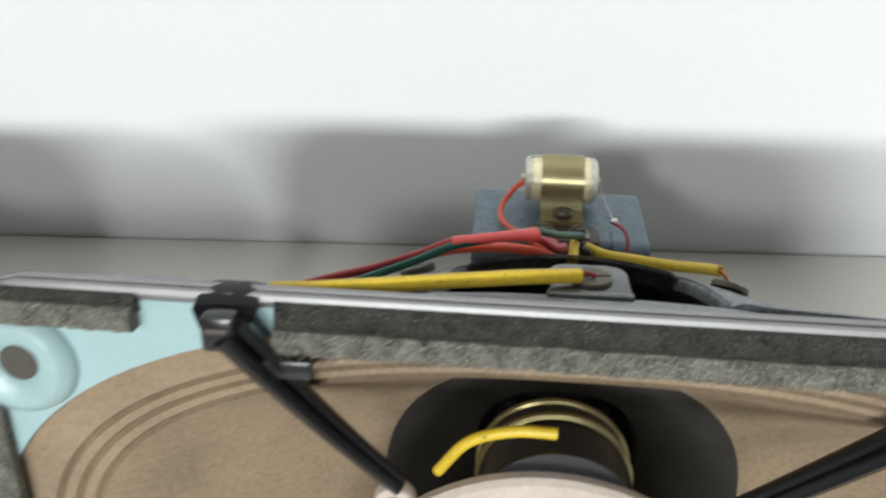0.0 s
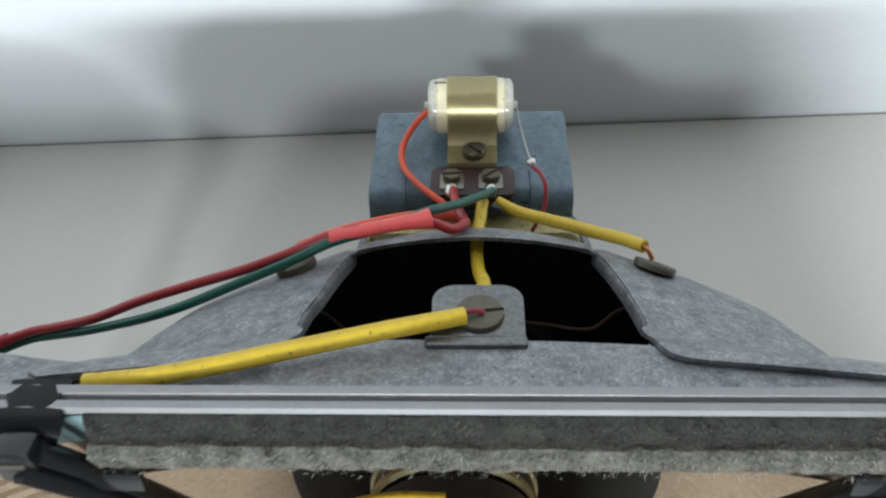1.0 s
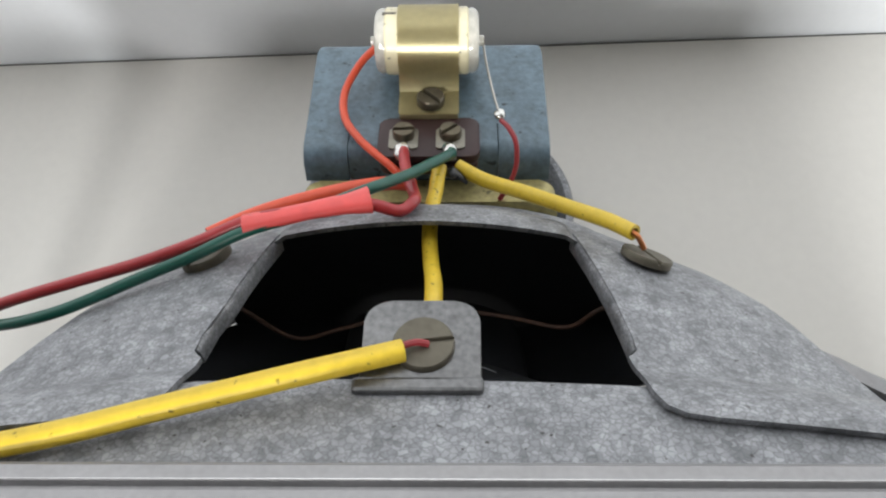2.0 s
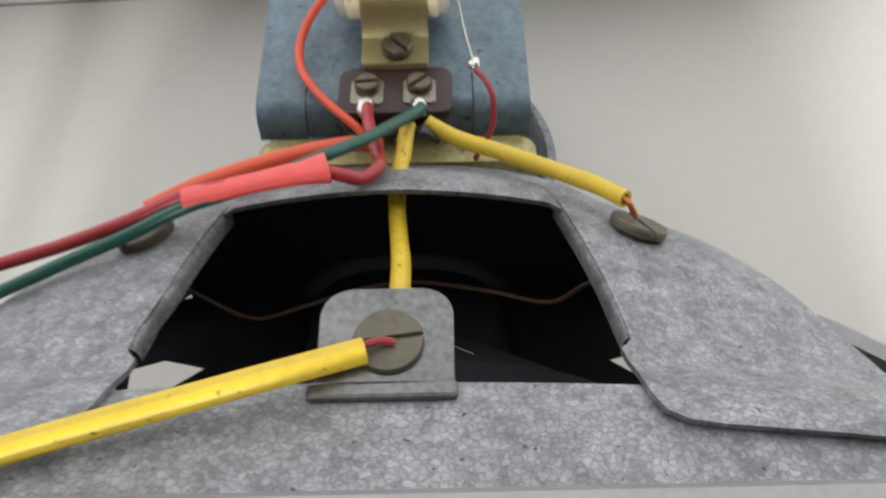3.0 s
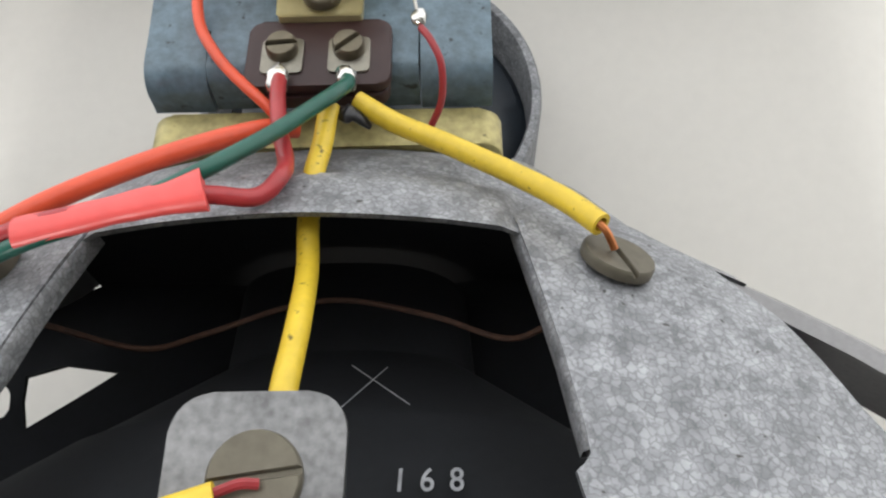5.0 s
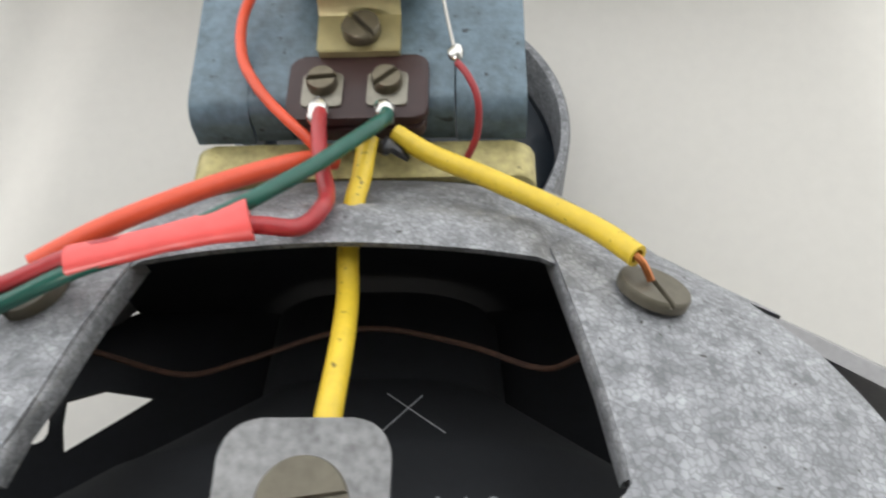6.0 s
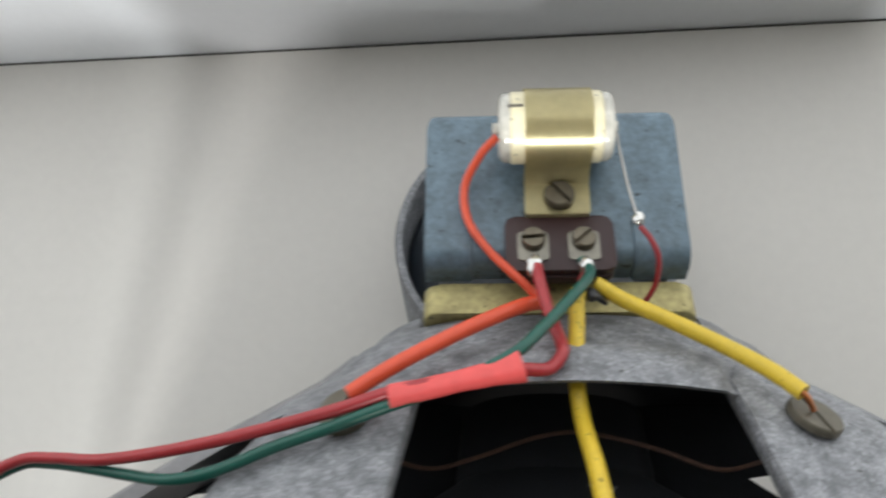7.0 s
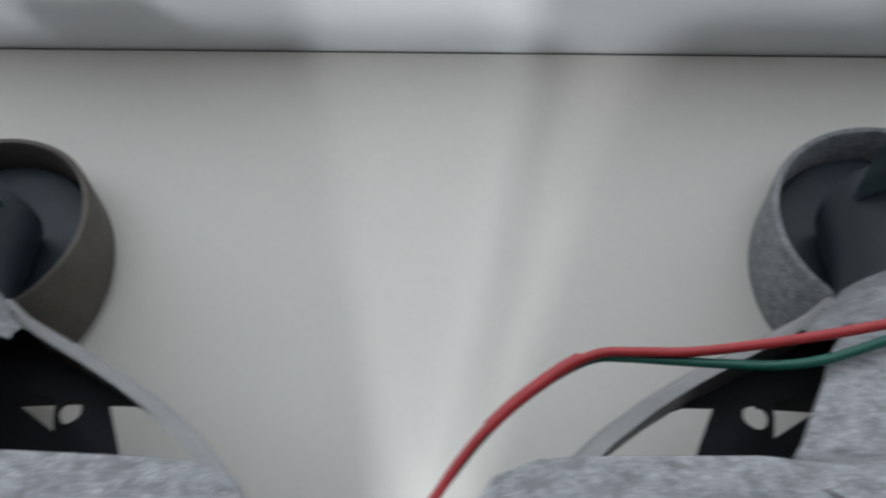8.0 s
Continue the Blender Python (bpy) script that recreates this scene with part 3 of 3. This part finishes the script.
    # numbers stamped on the black cone, a scratched cross, braided leads
    if full:
        for ch, x in (("1", 0.0136), ("6", 0.0172), ("8", 0.0211)):
            text = bpy.data.curves.new("digit", "FONT")
            text.body, text.size, text.align_x, text.align_y, text.offset = ch, 0.0065, "CENTER", "CENTER", 0.00006
            made = bpy.data.objects.new("digit", text)
            scene.collection.objects.link(made)
            bpy.context.view_layer.update()
            me = bpy.data.meshes.new_from_object(made.evaluated_get(bpy.context.evaluated_depsgraph_get()))
            bpy.data.objects.remove(made)
            bm = bmesh.new()
            bm.from_mesh(me)
            bmesh.ops.scale(bm, vec=(0.62, 1, 1), verts=bm.verts)
            m = Matrix.Translation((x, 0.2300, 0.0552)) @ pose(0, 0, 0, -38)
            bmesh.ops.transform(bm, matrix=m, verts=bm.verts)
            part("digit", bm, INK, sp, "stamped silver numeral")
        for a, b in (((0.0045, 0.2515), (0.0142, 0.2430)), ((0.0102, 0.2510), (0.0040, 0.2425))):
            z = lambda y: 0.0552 + (0.2300 - y) * 0.72 + 0.0010
            part("scratch", tube([(a[0], a[1], z(a[1])), ((a[0] + b[0]) / 2, (a[1] + b[1]) / 2, z((a[1] + b[1]) / 2)), (b[0], b[1], z(b[1]))], 0.00009, 5, 3), INK, sp, "fine chalky scratch")
    lead = [(-0.050, 0.2560, 0.057), (-0.0385, 0.2530, 0.0555), (-0.0288, 0.2537, 0.0440), (-0.0190, 0.2560, 0.0440), (-0.006, 0.2605, 0.0440), (0.004, 0.2615, 0.0440), (0.0178, 0.2575, 0.0460), (0.0287, 0.2519, 0.0500), (0.0347, 0.2510, 0.0570), (0.044, 0.2540, 0.058)]
    part("braided_lead", tube(lead, 0.00048, 8), TINSEL, sp, "thin brown braided lead", True)
    sp.matrix_world = BENCH @ Matrix.Translation((at_x, back + 0.2, 0.066)) @ pose(0, 0, 0, 0, roll, turn) @ Matrix.Translation((0, -0.2, -0.066)) @ Matrix.Translation(ORIGIN[sp.name])
    return sp


def felt(x0, x1, z0, z1, y0, y1):
    """A thick soft strip whose face and lower edge are uneven."""
    bm = bmesh.new()
    nx, nz = max(12, int((x1 - x0) / 0.0009)), 14
    prof = [(y1, z1), (y0 + 0.0012, z1), (y0 + 0.0002, z1 - 0.0012)] + [(y0, z1 - 0.0012 - (z1 - z0 - 0.0024) * i / nz) for i in range(1, nz)] + [(y0 + 0.0004, z0 + 0.0008), (y0 + 0.0018, z0), (y1, z0)]
    rows = []
    for i in range(nx + 1):
        x = x0 + (x1 - x0) * i / nx
        row = []
        for k, (y, z) in enumerate(prof):
            j = noise.noise(Vector((x * 420, z * 420, y * 420))) * 0.0005 + noise.noise(Vector((x * 130, z * 130, 3.1))) * 0.0005
            low = noise.noise(Vector((x * 600, 5.0, 0))) * 0.0005 if k > nz else 0
            row.append(bm.verts.new((x, y - (j if 0 < k < len(prof) - 1 else 0), z + low)))
        rows.append(row)
    for a, b in zip(rows, rows[1:]):
        for k in range(len(prof)):
            bm.faces.new((a[k], a[(k + 1) % len(prof)], b[(k + 1) % len(prof)], b[k]))
    bm.faces.new(rows[0])
    bm.faces.new(rows[-1])
    return bm


def fibres(x0, x1, z0, z1, y, count, seed):
    """Loose wool hairs, each a thin bent sliver."""
    rnd = random.Random(seed)
    verts, faces = [], []
    for _ in range(count):
        p = Vector((rnd.uniform(x0, x1), y - rnd.uniform(0, 0.0010), rnd.uniform(z0, z1)))
        d = Vector((rnd.uniform(-1, 1), rnd.uniform(-0.35, 0.1), rnd.uniform(-0.45, 0.5))).normalized()
        size, w = rnd.uniform(0.0005, 0.0013), rnd.uniform(0.00005, 0.00010)
        bow = Vector((rnd.uniform(-1, 1), rnd.uniform(-1, 0), rnd.uniform(-1, 1))) * size * 0.25
        base = len(verts)
        for k, q in enumerate((p, p + d * size * 0.5 + bow, p + d * size)):
            ww = w * (1 - 0.4 * k)
            verts += [q + Vector((0, -ww, ww)), q + Vector((ww, 0, -ww)), q + Vector((-ww, ww, -ww))]
        for k in (0, 3):
            for i in range(3):
                faces.append((base + k + i, base + k + (i + 1) % 3, base + k + 3 + (i + 1) % 3, base + k + 3 + i))
    me = bpy.data.meshes.new("fibres")
    me.from_pydata(verts, [], faces)
    bm = bmesh.new()
    bm.from_mesh(me)
    bpy.data.meshes.remove(me)
    return bm


def bracket():
    """Blue steel bent over the magnet: a flat top, ears bent down in front, a rear wall."""
    bm = bmesh.new()
    t = 0.0016

    def strip(x0, x1, prof):
        up = [(y, z) for y, z in prof]
        dn = []
        for i, (y, z) in enumerate(prof):
            a, b = prof[max(i - 1, 0)], prof[min(i + 1, len(prof) - 1)]
            d = Vector((b[0] - a[0], b[1] - a[1])).normalized()
            dn.append((y + d.y * t, z - d.x * t))
        loop = up + dn[::-1]
        inset = lambda y: 0.0030 * max(0.0, (y - 0.3285) / 0.0060) ** 2
        L = [bm.verts.new((x0 + inset(y), y, z)) for y, z in loop]
        R = [bm.verts.new((x1 - inset(y), y, z)) for y, z in loop]
        k = len(loop)
        for i in range(k):
            bm.faces.new((L[i], L[(i + 1) % k], R[(i + 1) % k], R[i]))
        n = len(prof)
        for V in (L, R):
            for i in range(n - 1):
                bm.faces.new((V[i], V[i + 1], V[k - 2 - i], V[k - 1 - i]))

    def bend(cy, cz, r, a0, a1, n=6):
        return [(cy + r * math.cos(radians(a0 + (a1 - a0) * i / n)), cz + r * math.sin(radians(a0 + (a1 - a0) * i / n))) for i in range(n + 1)]

    top = 0.0620
    front = [(0.2938, 0.0530), (0.2940, 0.0550)]
    ear = front + bend(0.2990, top - 0.0055, 0.0050, 170, 95) + [(0.3040, top)]
    rear = [(0.3040, top), (0.3280, 0.0654), (0.3296, 0.0656), (0.3310, 0.0657)] + bend(0.3310, 0.0657 - 0.0030, 0.0030, 80, 0) + [(0.3345, 0.045), (0.3348, 0.020)]
    mid = [(0.2944, 0.0530), (0.2946, 0.0560)] + bend(0.2977, top - 0.0032, 0.0030, 170, 95) + [(0.3040, top)]
    strip(-0.0300, -0.0196, ear)
    strip(0.0162, 0.0282, ear)
    strip(-0.0193, 0.0159, mid)
    strip(-0.0300, 0.0282, rear)
    return bm


right_speaker = loudspeaker(0.0, 0.0, 1.8, 0.0, "oval loudspeaker with spangled zinc basket and blue magnet bracket", ZINC, True)
left_speaker = loudspeaker(-0.3350, -0.0150, 0.5, 5.4, "oval loudspeaker with zinc basket and brown magnet can", OLD_BROWN, False)

# ---- terminal strip, capacitor and clip ----
strip = thing("terminal_strip", (0, 0.2965, 0.0672), "brown phenolic terminal strip with two slotted screws", "terminal strip")
part("board", slab(rounded(-0.0121, 0.0116, 0.2902, 0.3042, 0.0022), 0.0616, 0.0636, "z", 0.0004), BROWN, strip, "", True)
part("lower_board", slab(rounded(-0.0116, 0.0112, 0.2898, 0.3036, 0.0022), 0.0585, 0.0612, "z", 0.0004), BROWN, strip, "", True)
for x, turn in ((-0.0061, 5), (0.0048, 42)):
    tag = part("tag", slab(rounded(x - 0.0034, x + 0.0034, 0.2925, 0.2998, 0.0009), 0.0636, 0.0641, "z", 0.0001), TAG, strip, "tinned square solder tag", True)
    part("tag_tongue", slab(rounded(x - 0.0014, x + 0.0014, 0.2885, 0.2928, 0.0006), 0.0637, 0.0640), TAG, tag)
    part("screw", slotted_head((x, 0.2972, 0.0641), 0.0026, 0.0020, turn, slot=0.13, dome=0.1), STEEL, tag, "dull slotted screw", True)
    blob = bmesh.new()
    bmesh.ops.create_icosphere(blob, subdivisions=3, radius=1)
    for v in blob.verts:
        k = 1 + 0.22 * noise.noise(v.co * 2.2 + Vector((x * 900, 0, 0)))
        v.co = Vector((x + 0.0000 + v.co.x * 0.0019 * k * (1.0 if x < 0 else 0.85), 0.2903 + v.co.y * (0.0028 if x < 0 else 0.0020) * k, 0.0652 + v.co.z * 0.0015 * k))
    part("solder_joint", blob, SOLDER, tag, "bright solder joint", True)

CAP_Y, CAP_Z, CAP_R = 0.3205, 0.0744, 0.0080
cap = thing("capacitor", (0, CAP_Y, CAP_Z - CAP_R), "cream axial capacitor with clear resin ends", "capacitor")
turned = Matrix.Translation((-0.0008, CAP_Y, CAP_Z)) @ pose(0, 0, 0, 0, 90)
part("capacitor_body", lathe([(CAP_R - 0.0006, -0.0102), (CAP_R, -0.0096), (CAP_R, 0.0096), (CAP_R - 0.0006, 0.0102)], turned, 48), CREAM, cap, "", True)
for s in (1, -1):
    part("resin_end", lathe([(CAP_R - 0.0003, s * 0.0100), (CAP_R - 0.0002, s * 0.0110), (CAP_R - 0.0007, s * 0.0120), (CAP_R - 0.0016, s * 0.0124), (CAP_R - 0.0026, s * 0.0118), (0.0014, s * 0.0119), (0.0012, s * 0.0138)], turned, 48), CLEAR, cap, "clear resin end seal", True)
part("paper_seam", box(-0.0112, -0.0080, CAP_Y - 0.0010, CAP_Y - 0.0004, CAP_Z + CAP_R - 0.0004, CAP_Z + CAP_R + 0.00012), OLD_BROWN, cap, "brown seam in the wrapper")

clip = thing("capacitor_clip", (0, 0.312, 0.0672), "shiny brass strap clip round the capacitor", "clip")
bm = bmesh.new()
loop = [(0.3040, 0.0652), (0.3110, 0.0664), (0.3122, 0.0690)] + [(CAP_Y + (CAP_R + 0.0006) * math.cos(radians(a)), CAP_Z + (CAP_R + 0.0006) * math.sin(radians(a))) for a in range(195, -61, -10)]
rows = [[bm.verts.new((x, y, z)) for y, z in loop] for x in (-0.0076, -0.0070, 0.0062, 0.0068)]
for a, b in zip(rows, rows[1:]):
    for i in range(len(loop) - 1):
        bm.faces.new((a[i], a[i + 1], b[i + 1], b[i]))
bmesh.ops.solidify(bm, geom=bm.faces[:], thickness=0.0005)
part("strap", bm, CLIP, clip, "", True)
part("clip_foot", slab(rounded(-0.0074, 0.0066, 0.3038, 0.3118, 0.0004), 0.0625, 0.0650, "z", 0.0002), CLIP, clip, "", True)
part("screw", slotted_head((0.0000, 0.3078, 0.0655), 0.0034, 0.0022, 128, slot=0.12, dome=0.08), STEEL, clip, "dull slotted screw", True)

# ---- wires ----
orange = thing("orange_lead", (-0.0066, 0.281, 0.070), "orange insulated lead from the capacitor", "wire")
part("insulation", tube([(-0.0135, 0.3190, 0.0735), (-0.0172, 0.3160, 0.0710), (-0.0208, 0.3105, 0.0668), (-0.0203, 0.3030, 0.0648), (-0.0165, 0.2960, 0.0642), (-0.0120, 0.2908, 0.0636), (-0.0082, 0.2872, 0.0628), (-0.0050, 0.2840, 0.0610)], 0.00095), ORANGE, orange, "", True)
part("sleeve", tube([(-0.0035, 0.2845, 0.0600), (-0.0080, 0.2825, 0.0625), (-0.0150, 0.2780, 0.0655), (-0.0240, 0.2722, 0.0680), (-0.0340, 0.2655, 0.0698), (-0.0424, 0.2597, 0.0698)], 0.0016, open_end=0.003), ORANGE, orange, "loose orange sleeve", True)

cable = thing("speaker_cable", (-0.045, 0.257, 0.068), "twin red and green speaker cable joined with coral tape", "cable")
part("red_core", tube([(-0.0057, 0.2900, 0.0655), (-0.0052, 0.2850, 0.0668), (-0.0040, 0.2780, 0.0680), (-0.0024, 0.2720, 0.0688), (-0.0022, 0.2672, 0.0716), (-0.0050, 0.2635, 0.0725), (-0.0110, 0.2616, 0.0762), (-0.0220, 0.2596, 0.0766),
                       (-0.0330, 0.2578, 0.0756), (-0.0440, 0.2560, 0.0714), (-0.0560, 0.2543, 0.0674), (-0.0680, 0.2525, 0.0645), (-0.0820, 0.2515, 0.0600), (-0.0960, 0.2525, 0.0530), (-0.1080, 0.2545, 0.0480), (-0.1170, 0.2548, 0.0455),
                       (-0.1270, 0.2500, 0.0440), (-0.1370, 0.2420, 0.0420), (-0.1460, 0.2330, 0.0390), (-0.1540, 0.2220, 0.0350), (-0.1600, 0.2100, 0.0300), (-0.1570, 0.1950, 0.0150)], 0.00125, 12), RED, cable, "", True)
part("green_core", tube([(0.0040, 0.2920, 0.0645), (0.0052, 0.2885, 0.0660), (0.0040, 0.2850, 0.0680), (0.0005, 0.2800, 0.0700), (-0.0035, 0.2745, 0.0722), (-0.0075, 0.2690, 0.0750), (-0.0120, 0.2640, 0.0772), (-0.0220, 0.2588, 0.0766), (-0.0330, 0.2556, 0.0752), (-0.0440, 0.2532, 0.0708),
                         (-0.0560, 0.2506, 0.0666), (-0.0680, 0.2470, 0.0632), (-0.0780, 0.2466, 0.0595), (-0.0880, 0.2490, 0.0545), (-0.1000, 0.2522, 0.0487), (-0.1100, 0.2543, 0.0450), (-0.1180, 0.2545, 0.0430), (-0.1280, 0.2492, 0.0415),
                         (-0.1400, 0.2395, 0.0385), (-0.1500, 0.2280, 0.0345), (-0.1580, 0.2140, 0.0295), (-0.1560, 0.1960, 0.0140)], 0.00120, 12), GREEN, cable, "", True)


part("sheath", tube([(-0.1215, 0.2535, 0.0449), (-0.1270, 0.2500, 0.0440), (-0.1370, 0.2420, 0.0420), (-0.1440, 0.2352, 0.0398)], 0.0017, 12), RED, cable, "thicker red sheath", True)


def wrap(pts):
    """Tape folded flat round two wires, wider and creased at its end."""
    return tube(pts, 0.0026, 18, 8, lambda u: 0.90 - 0.12 * math.sin(math.pi * u) + 0.36 * u ** 4 + 0.015 * math.sin(u * 23), 0.64)


part("tape", wrap([(-0.0338, 0.2568, 0.0756), (-0.0270, 0.2580, 0.0764), (-0.0210, 0.2593, 0.0769), (-0.0150, 0.2606, 0.0772), (-0.0102, 0.2620, 0.0770)]), TAPE, cable, "coral plastic tape", True)

thin = thing("thin_red_lead", (0.0172, 0.2965, 0.070), "thin dark red lead soldered to a bare wire", "wire")
part("insulation", tube([(0.0166, 0.2985, 0.0672), (0.0183, 0.2955, 0.0672), (0.0198, 0.2920, 0.0655), (0.0197, 0.2885, 0.0615), (0.0180, 0.2862, 0.0580), (0.0162, 0.2856, 0.0545)], 0.0006), DARK_RED, thin, "", True)
part("bare_wire", tube([(0.0128, 0.3205, 0.0735), (0.0134, 0.3160, 0.0715), (0.0148, 0.3080, 0.0688), (0.0163, 0.3000, 0.0674)], 0.0003, 8), WIRE, thin, "", True)
blob = bmesh.new()
bmesh.ops.create_icosphere(blob, subdivisions=2, radius=1)
for v in blob.verts:
    k = 1 + 0.3 * noise.noise(v.co * 2)
    v.co = Vector((0.0163 + v.co.x * 0.0014 * k, 0.3005 + v.co.y * 0.0017 * k, 0.0674 + v.co.z * 0.0012 * k))
part("solder_joint", blob, SOLDER, thin, "bright solder joint", True)


def sleeve(at, pts, r, label, flat=1.0, core=None, core_mat=None):
    ob = thing("yellow_sleeve", at, label, "wire sleeve", "yellow wire sleeves")
    part("tube", tube(pts, r, 14, 8, None, flat, 0.004), YELLOW, ob, "", True)
    if core:
        part("core", tube(core, 0.00055, 8), core_mat, ob, "", True)
    return ob


sleeve((0.0405, 0.2597, 0.070), [(0.0064, 0.2868, 0.0636), (0.0124, 0.2830, 0.0628), (0.0205, 0.2778, 0.0640), (0.0303, 0.2708, 0.0658), (0.0367, 0.2648, 0.0682), (0.0408, 0.2597, 0.0700)], 0.00165,
       "yellow insulating sleeve with bare copper at its end", 1.0, [(0.0398, 0.2606, 0.0702), (0.0413, 0.2590, 0.0698), (0.0421, 0.2578, 0.0689), (0.0426, 0.2570, 0.0681)], COPPER)
sleeve((0.0012, 0.2255, 0.083), [(0.0025, 0.2290, 0.0785), (0.0025, 0.2345, 0.0780), (0.0022, 0.2450, 0.0722), (0.0013, 0.2560, 0.0655), (0.0008, 0.2640, 0.0652), (0.0012, 0.2715, 0.0660), (0.0018, 0.2770, 0.0650), (0.0021, 0.2812, 0.0648), (0.0026, 0.2845, 0.0655)], 0.0016,
       "yellow insulating sleeve running under the basket's lip", 1.0, [(0.0022, 0.2830, 0.0648), (0.0030, 0.2860, 0.0655), (0.0038, 0.2885, 0.0645)], DARK_RED)
sleeve((-0.060, 0.2030, 0.081), [(-0.0690, 0.2040, 0.0850), (-0.0600, 0.2048, 0.0853), (-0.0551, 0.2055, 0.0856), (-0.0461, 0.2078, 0.0856), (-0.0364, 0.2110, 0.0853), (-0.0238, 0.2150, 0.0850), (-0.0143, 0.218, 0.0847), (-0.0016, 0.2223, 0.0837)], 0.0018,
       "spotted yellow insulating sleeve across the basket", 1.0, [(-0.0020, 0.2227, 0.0842), (0.0004, 0.2237, 0.0838), (0.0022, 0.2238, 0.0832)], DARK_RED)
knot = thing("black_insulation", (0.0060, 0.2815, 0.0690), "scrap of scorched black insulation on the solder joint", "insulation")
part("scrap", tube([(0.0030, 0.2853, 0.0634), (0.0046, 0.2838, 0.0644), (0.0064, 0.2836, 0.0640), (0.0086, 0.2826, 0.0622)], 0.0013, 10, 6, lambda u: 0.55 + 0.75 * math.sin(math.pi * min(1, u * 1.1)) ** 1.5 + 0.12 * math.sin(u * 17), 0.62), TIE, knot, "", True)

# ---- tweeter hung in front of the cone with cable ties ----
tw = thing("tweeter", (-0.006, 0.196, -0.02), "small tweeter with gold rimmed magnet hung before the cone", "tweeter")
turn = Matrix.Translation((-0.0065, 0, 0.0)) @ pose(0, 0, 0, -90)
part("flange", lathe([(0.0380, 0.1940), (0.0390, 0.1928), (0.0470, 0.1928), (0.0482, 0.1940), (0.0482, 0.1962), (0.0470, 0.1972), (0.0390, 0.1972)], turn, 64, True), PINK, tw, "worn grey plastic flange", True)
part("diaphragm", lathe([(0.001, 0.2000), (0.0130, 0.1965), (0.0385, 0.1985), (0.0385, 0.1992), (0.001, 0.2010)], turn, 48), BLACK, tw, "", True)
for x, z in ((-0.0410, 0.0380), (0.0290, 0.0380)):
    lug = part("lug", lathe([(0.0024, 0.1930), (0.0044, 0.1930), (0.0048, 0.1936), (0.0048, 0.1966), (0.0024, 0.1966)], Matrix.Translation((x, 0, z)) @ pose(0, 0, 0, -90), 24, True), PINK, tw, "", True)
    part("web", box(min(x, x * 0.6 - 0.003), max(x, x * 0.6 - 0.003), 0.1938, 0.1962, z - 0.0060, z - 0.0010, 0.0008), PINK, lug)
part("magnet", lathe([(0.0183, 0.1965), (0.0183, 0.2080), (0.0174, 0.2090), (0.0174, 0.2110), (0.0183, 0.2120), (0.0183, 0.2180), (0.0165, 0.2200)], Matrix.Translation((-0.0046, 0, 0.0345)) @ pose(0, 0, 0, -90), 48), TIE, tw, "glossy black magnet", True)
for y in (0.2095, 0.2150):
    part("ring", lathe([(0.0180, y), (0.0190, y + 0.0006), (0.0190, y + 0.0018), (0.0180, y + 0.0024)], Matrix.Translation((-0.0046, 0, 0.0345)) @ pose(0, 0, 0, -90), 48, True), GOLD, tw, "gold rim", True)
part("lead", tube([(-0.0320, 0.2010, 0.0420), (-0.0250, 0.2010, 0.0510), (-0.0150, 0.2005, 0.0550), (-0.0055, 0.2000, 0.0556)], 0.0014, 10), YELLOW, tw, "yellow sleeved lead", True)


def cable_tie(top, end, side, label):
    """A strap looped over the frame's edge, its ratchet head in front."""
    ob = thing("cable_tie", top, label, "cable tie", "black cable ties")
    x, y, z = top
    bm = bmesh.new()
    run = [(0.2050, z - 0.006), (0.2046, z - 0.001), (0.2032, z + 0.0006), (0.1990, z + 0.0010), (0.1958, z + 0.0006), (0.1930, z - 0.0012), (0.1915, z - 0.0045)]
    rows = [[bm.verts.new((x + k * (0.0058 + 0.0012 * math.sin(i * 1.7)), a, b - 0.0004 + lift * (1 - abs(k)) * 0.25)) for i, (a, b) in enumerate(run)] for k, lift in ((-1, 0), (-0.55, 0.0025), (0, 0.0010), (0.5, 0.0025), (1, 0))]
    for a, b in zip(rows, rows[1:]):
        for i in range(len(run) - 1):
            bm.faces.new((a[i], a[i + 1], b[i + 1], b[i]))
    bmesh.ops.solidify(bm, geom=bm.faces[:], thickness=0.0008)
    part("loop", bm, TIE, ob, "", True)
    head = part("ratchet_head", box(x - 0.0036, x + 0.0036, 0.1878, 0.1930, z - 0.0085, z - 0.0004, 0.0012), TIE, ob, "", True)
    part("pawl_slot", box(x - 0.0024, x + 0.0024, 0.1874, 0.1880, z - 0.0040, z - 0.0028, 0.0002), OLD_BROWN, head)
    mid = [(x + (end[0] - x) * k, 0.1890 + (end[1] - 0.1890) * k + 0.004 * math.sin(math.pi * k), z - 0.005 + (end[2] - z + 0.005) * k - 0.005 * math.sin(math.pi * k)) for k in (0, 0.25, 0.5, 0.75, 1)]
    for dx, r in ((0.0, 0.0046), (side * 0.0040, 0.0026)):
        part("strap", tube([(p[0] + dx * (1 - i / 5), p[1] + 0.0012, p[2] + (0.0025 if dx else 0)) for i, p in enumerate(mid)], r, 8, 6, lambda u: 1.1 - 0.4 * u, 0.5), TIE, ob, "", True)
    part("tail", box(x + side * 0.013 - 0.006, x + side * 0.013 + 0.005, 0.1912, 0.1930, z - 0.0160, z - 0.0115, 0.0007), TIE, ob, "", True)
    return ob


cable_tie((-0.0755, 0.197, 0.0866), (-0.0395, 0.1925, 0.0425), 1, "black nylon cable tie looped over the frame")
cable_tie((0.0825, 0.197, 0.0872), (0.030, 0.1925, 0.0400), -1, "black nylon cable tie looped over the frame")
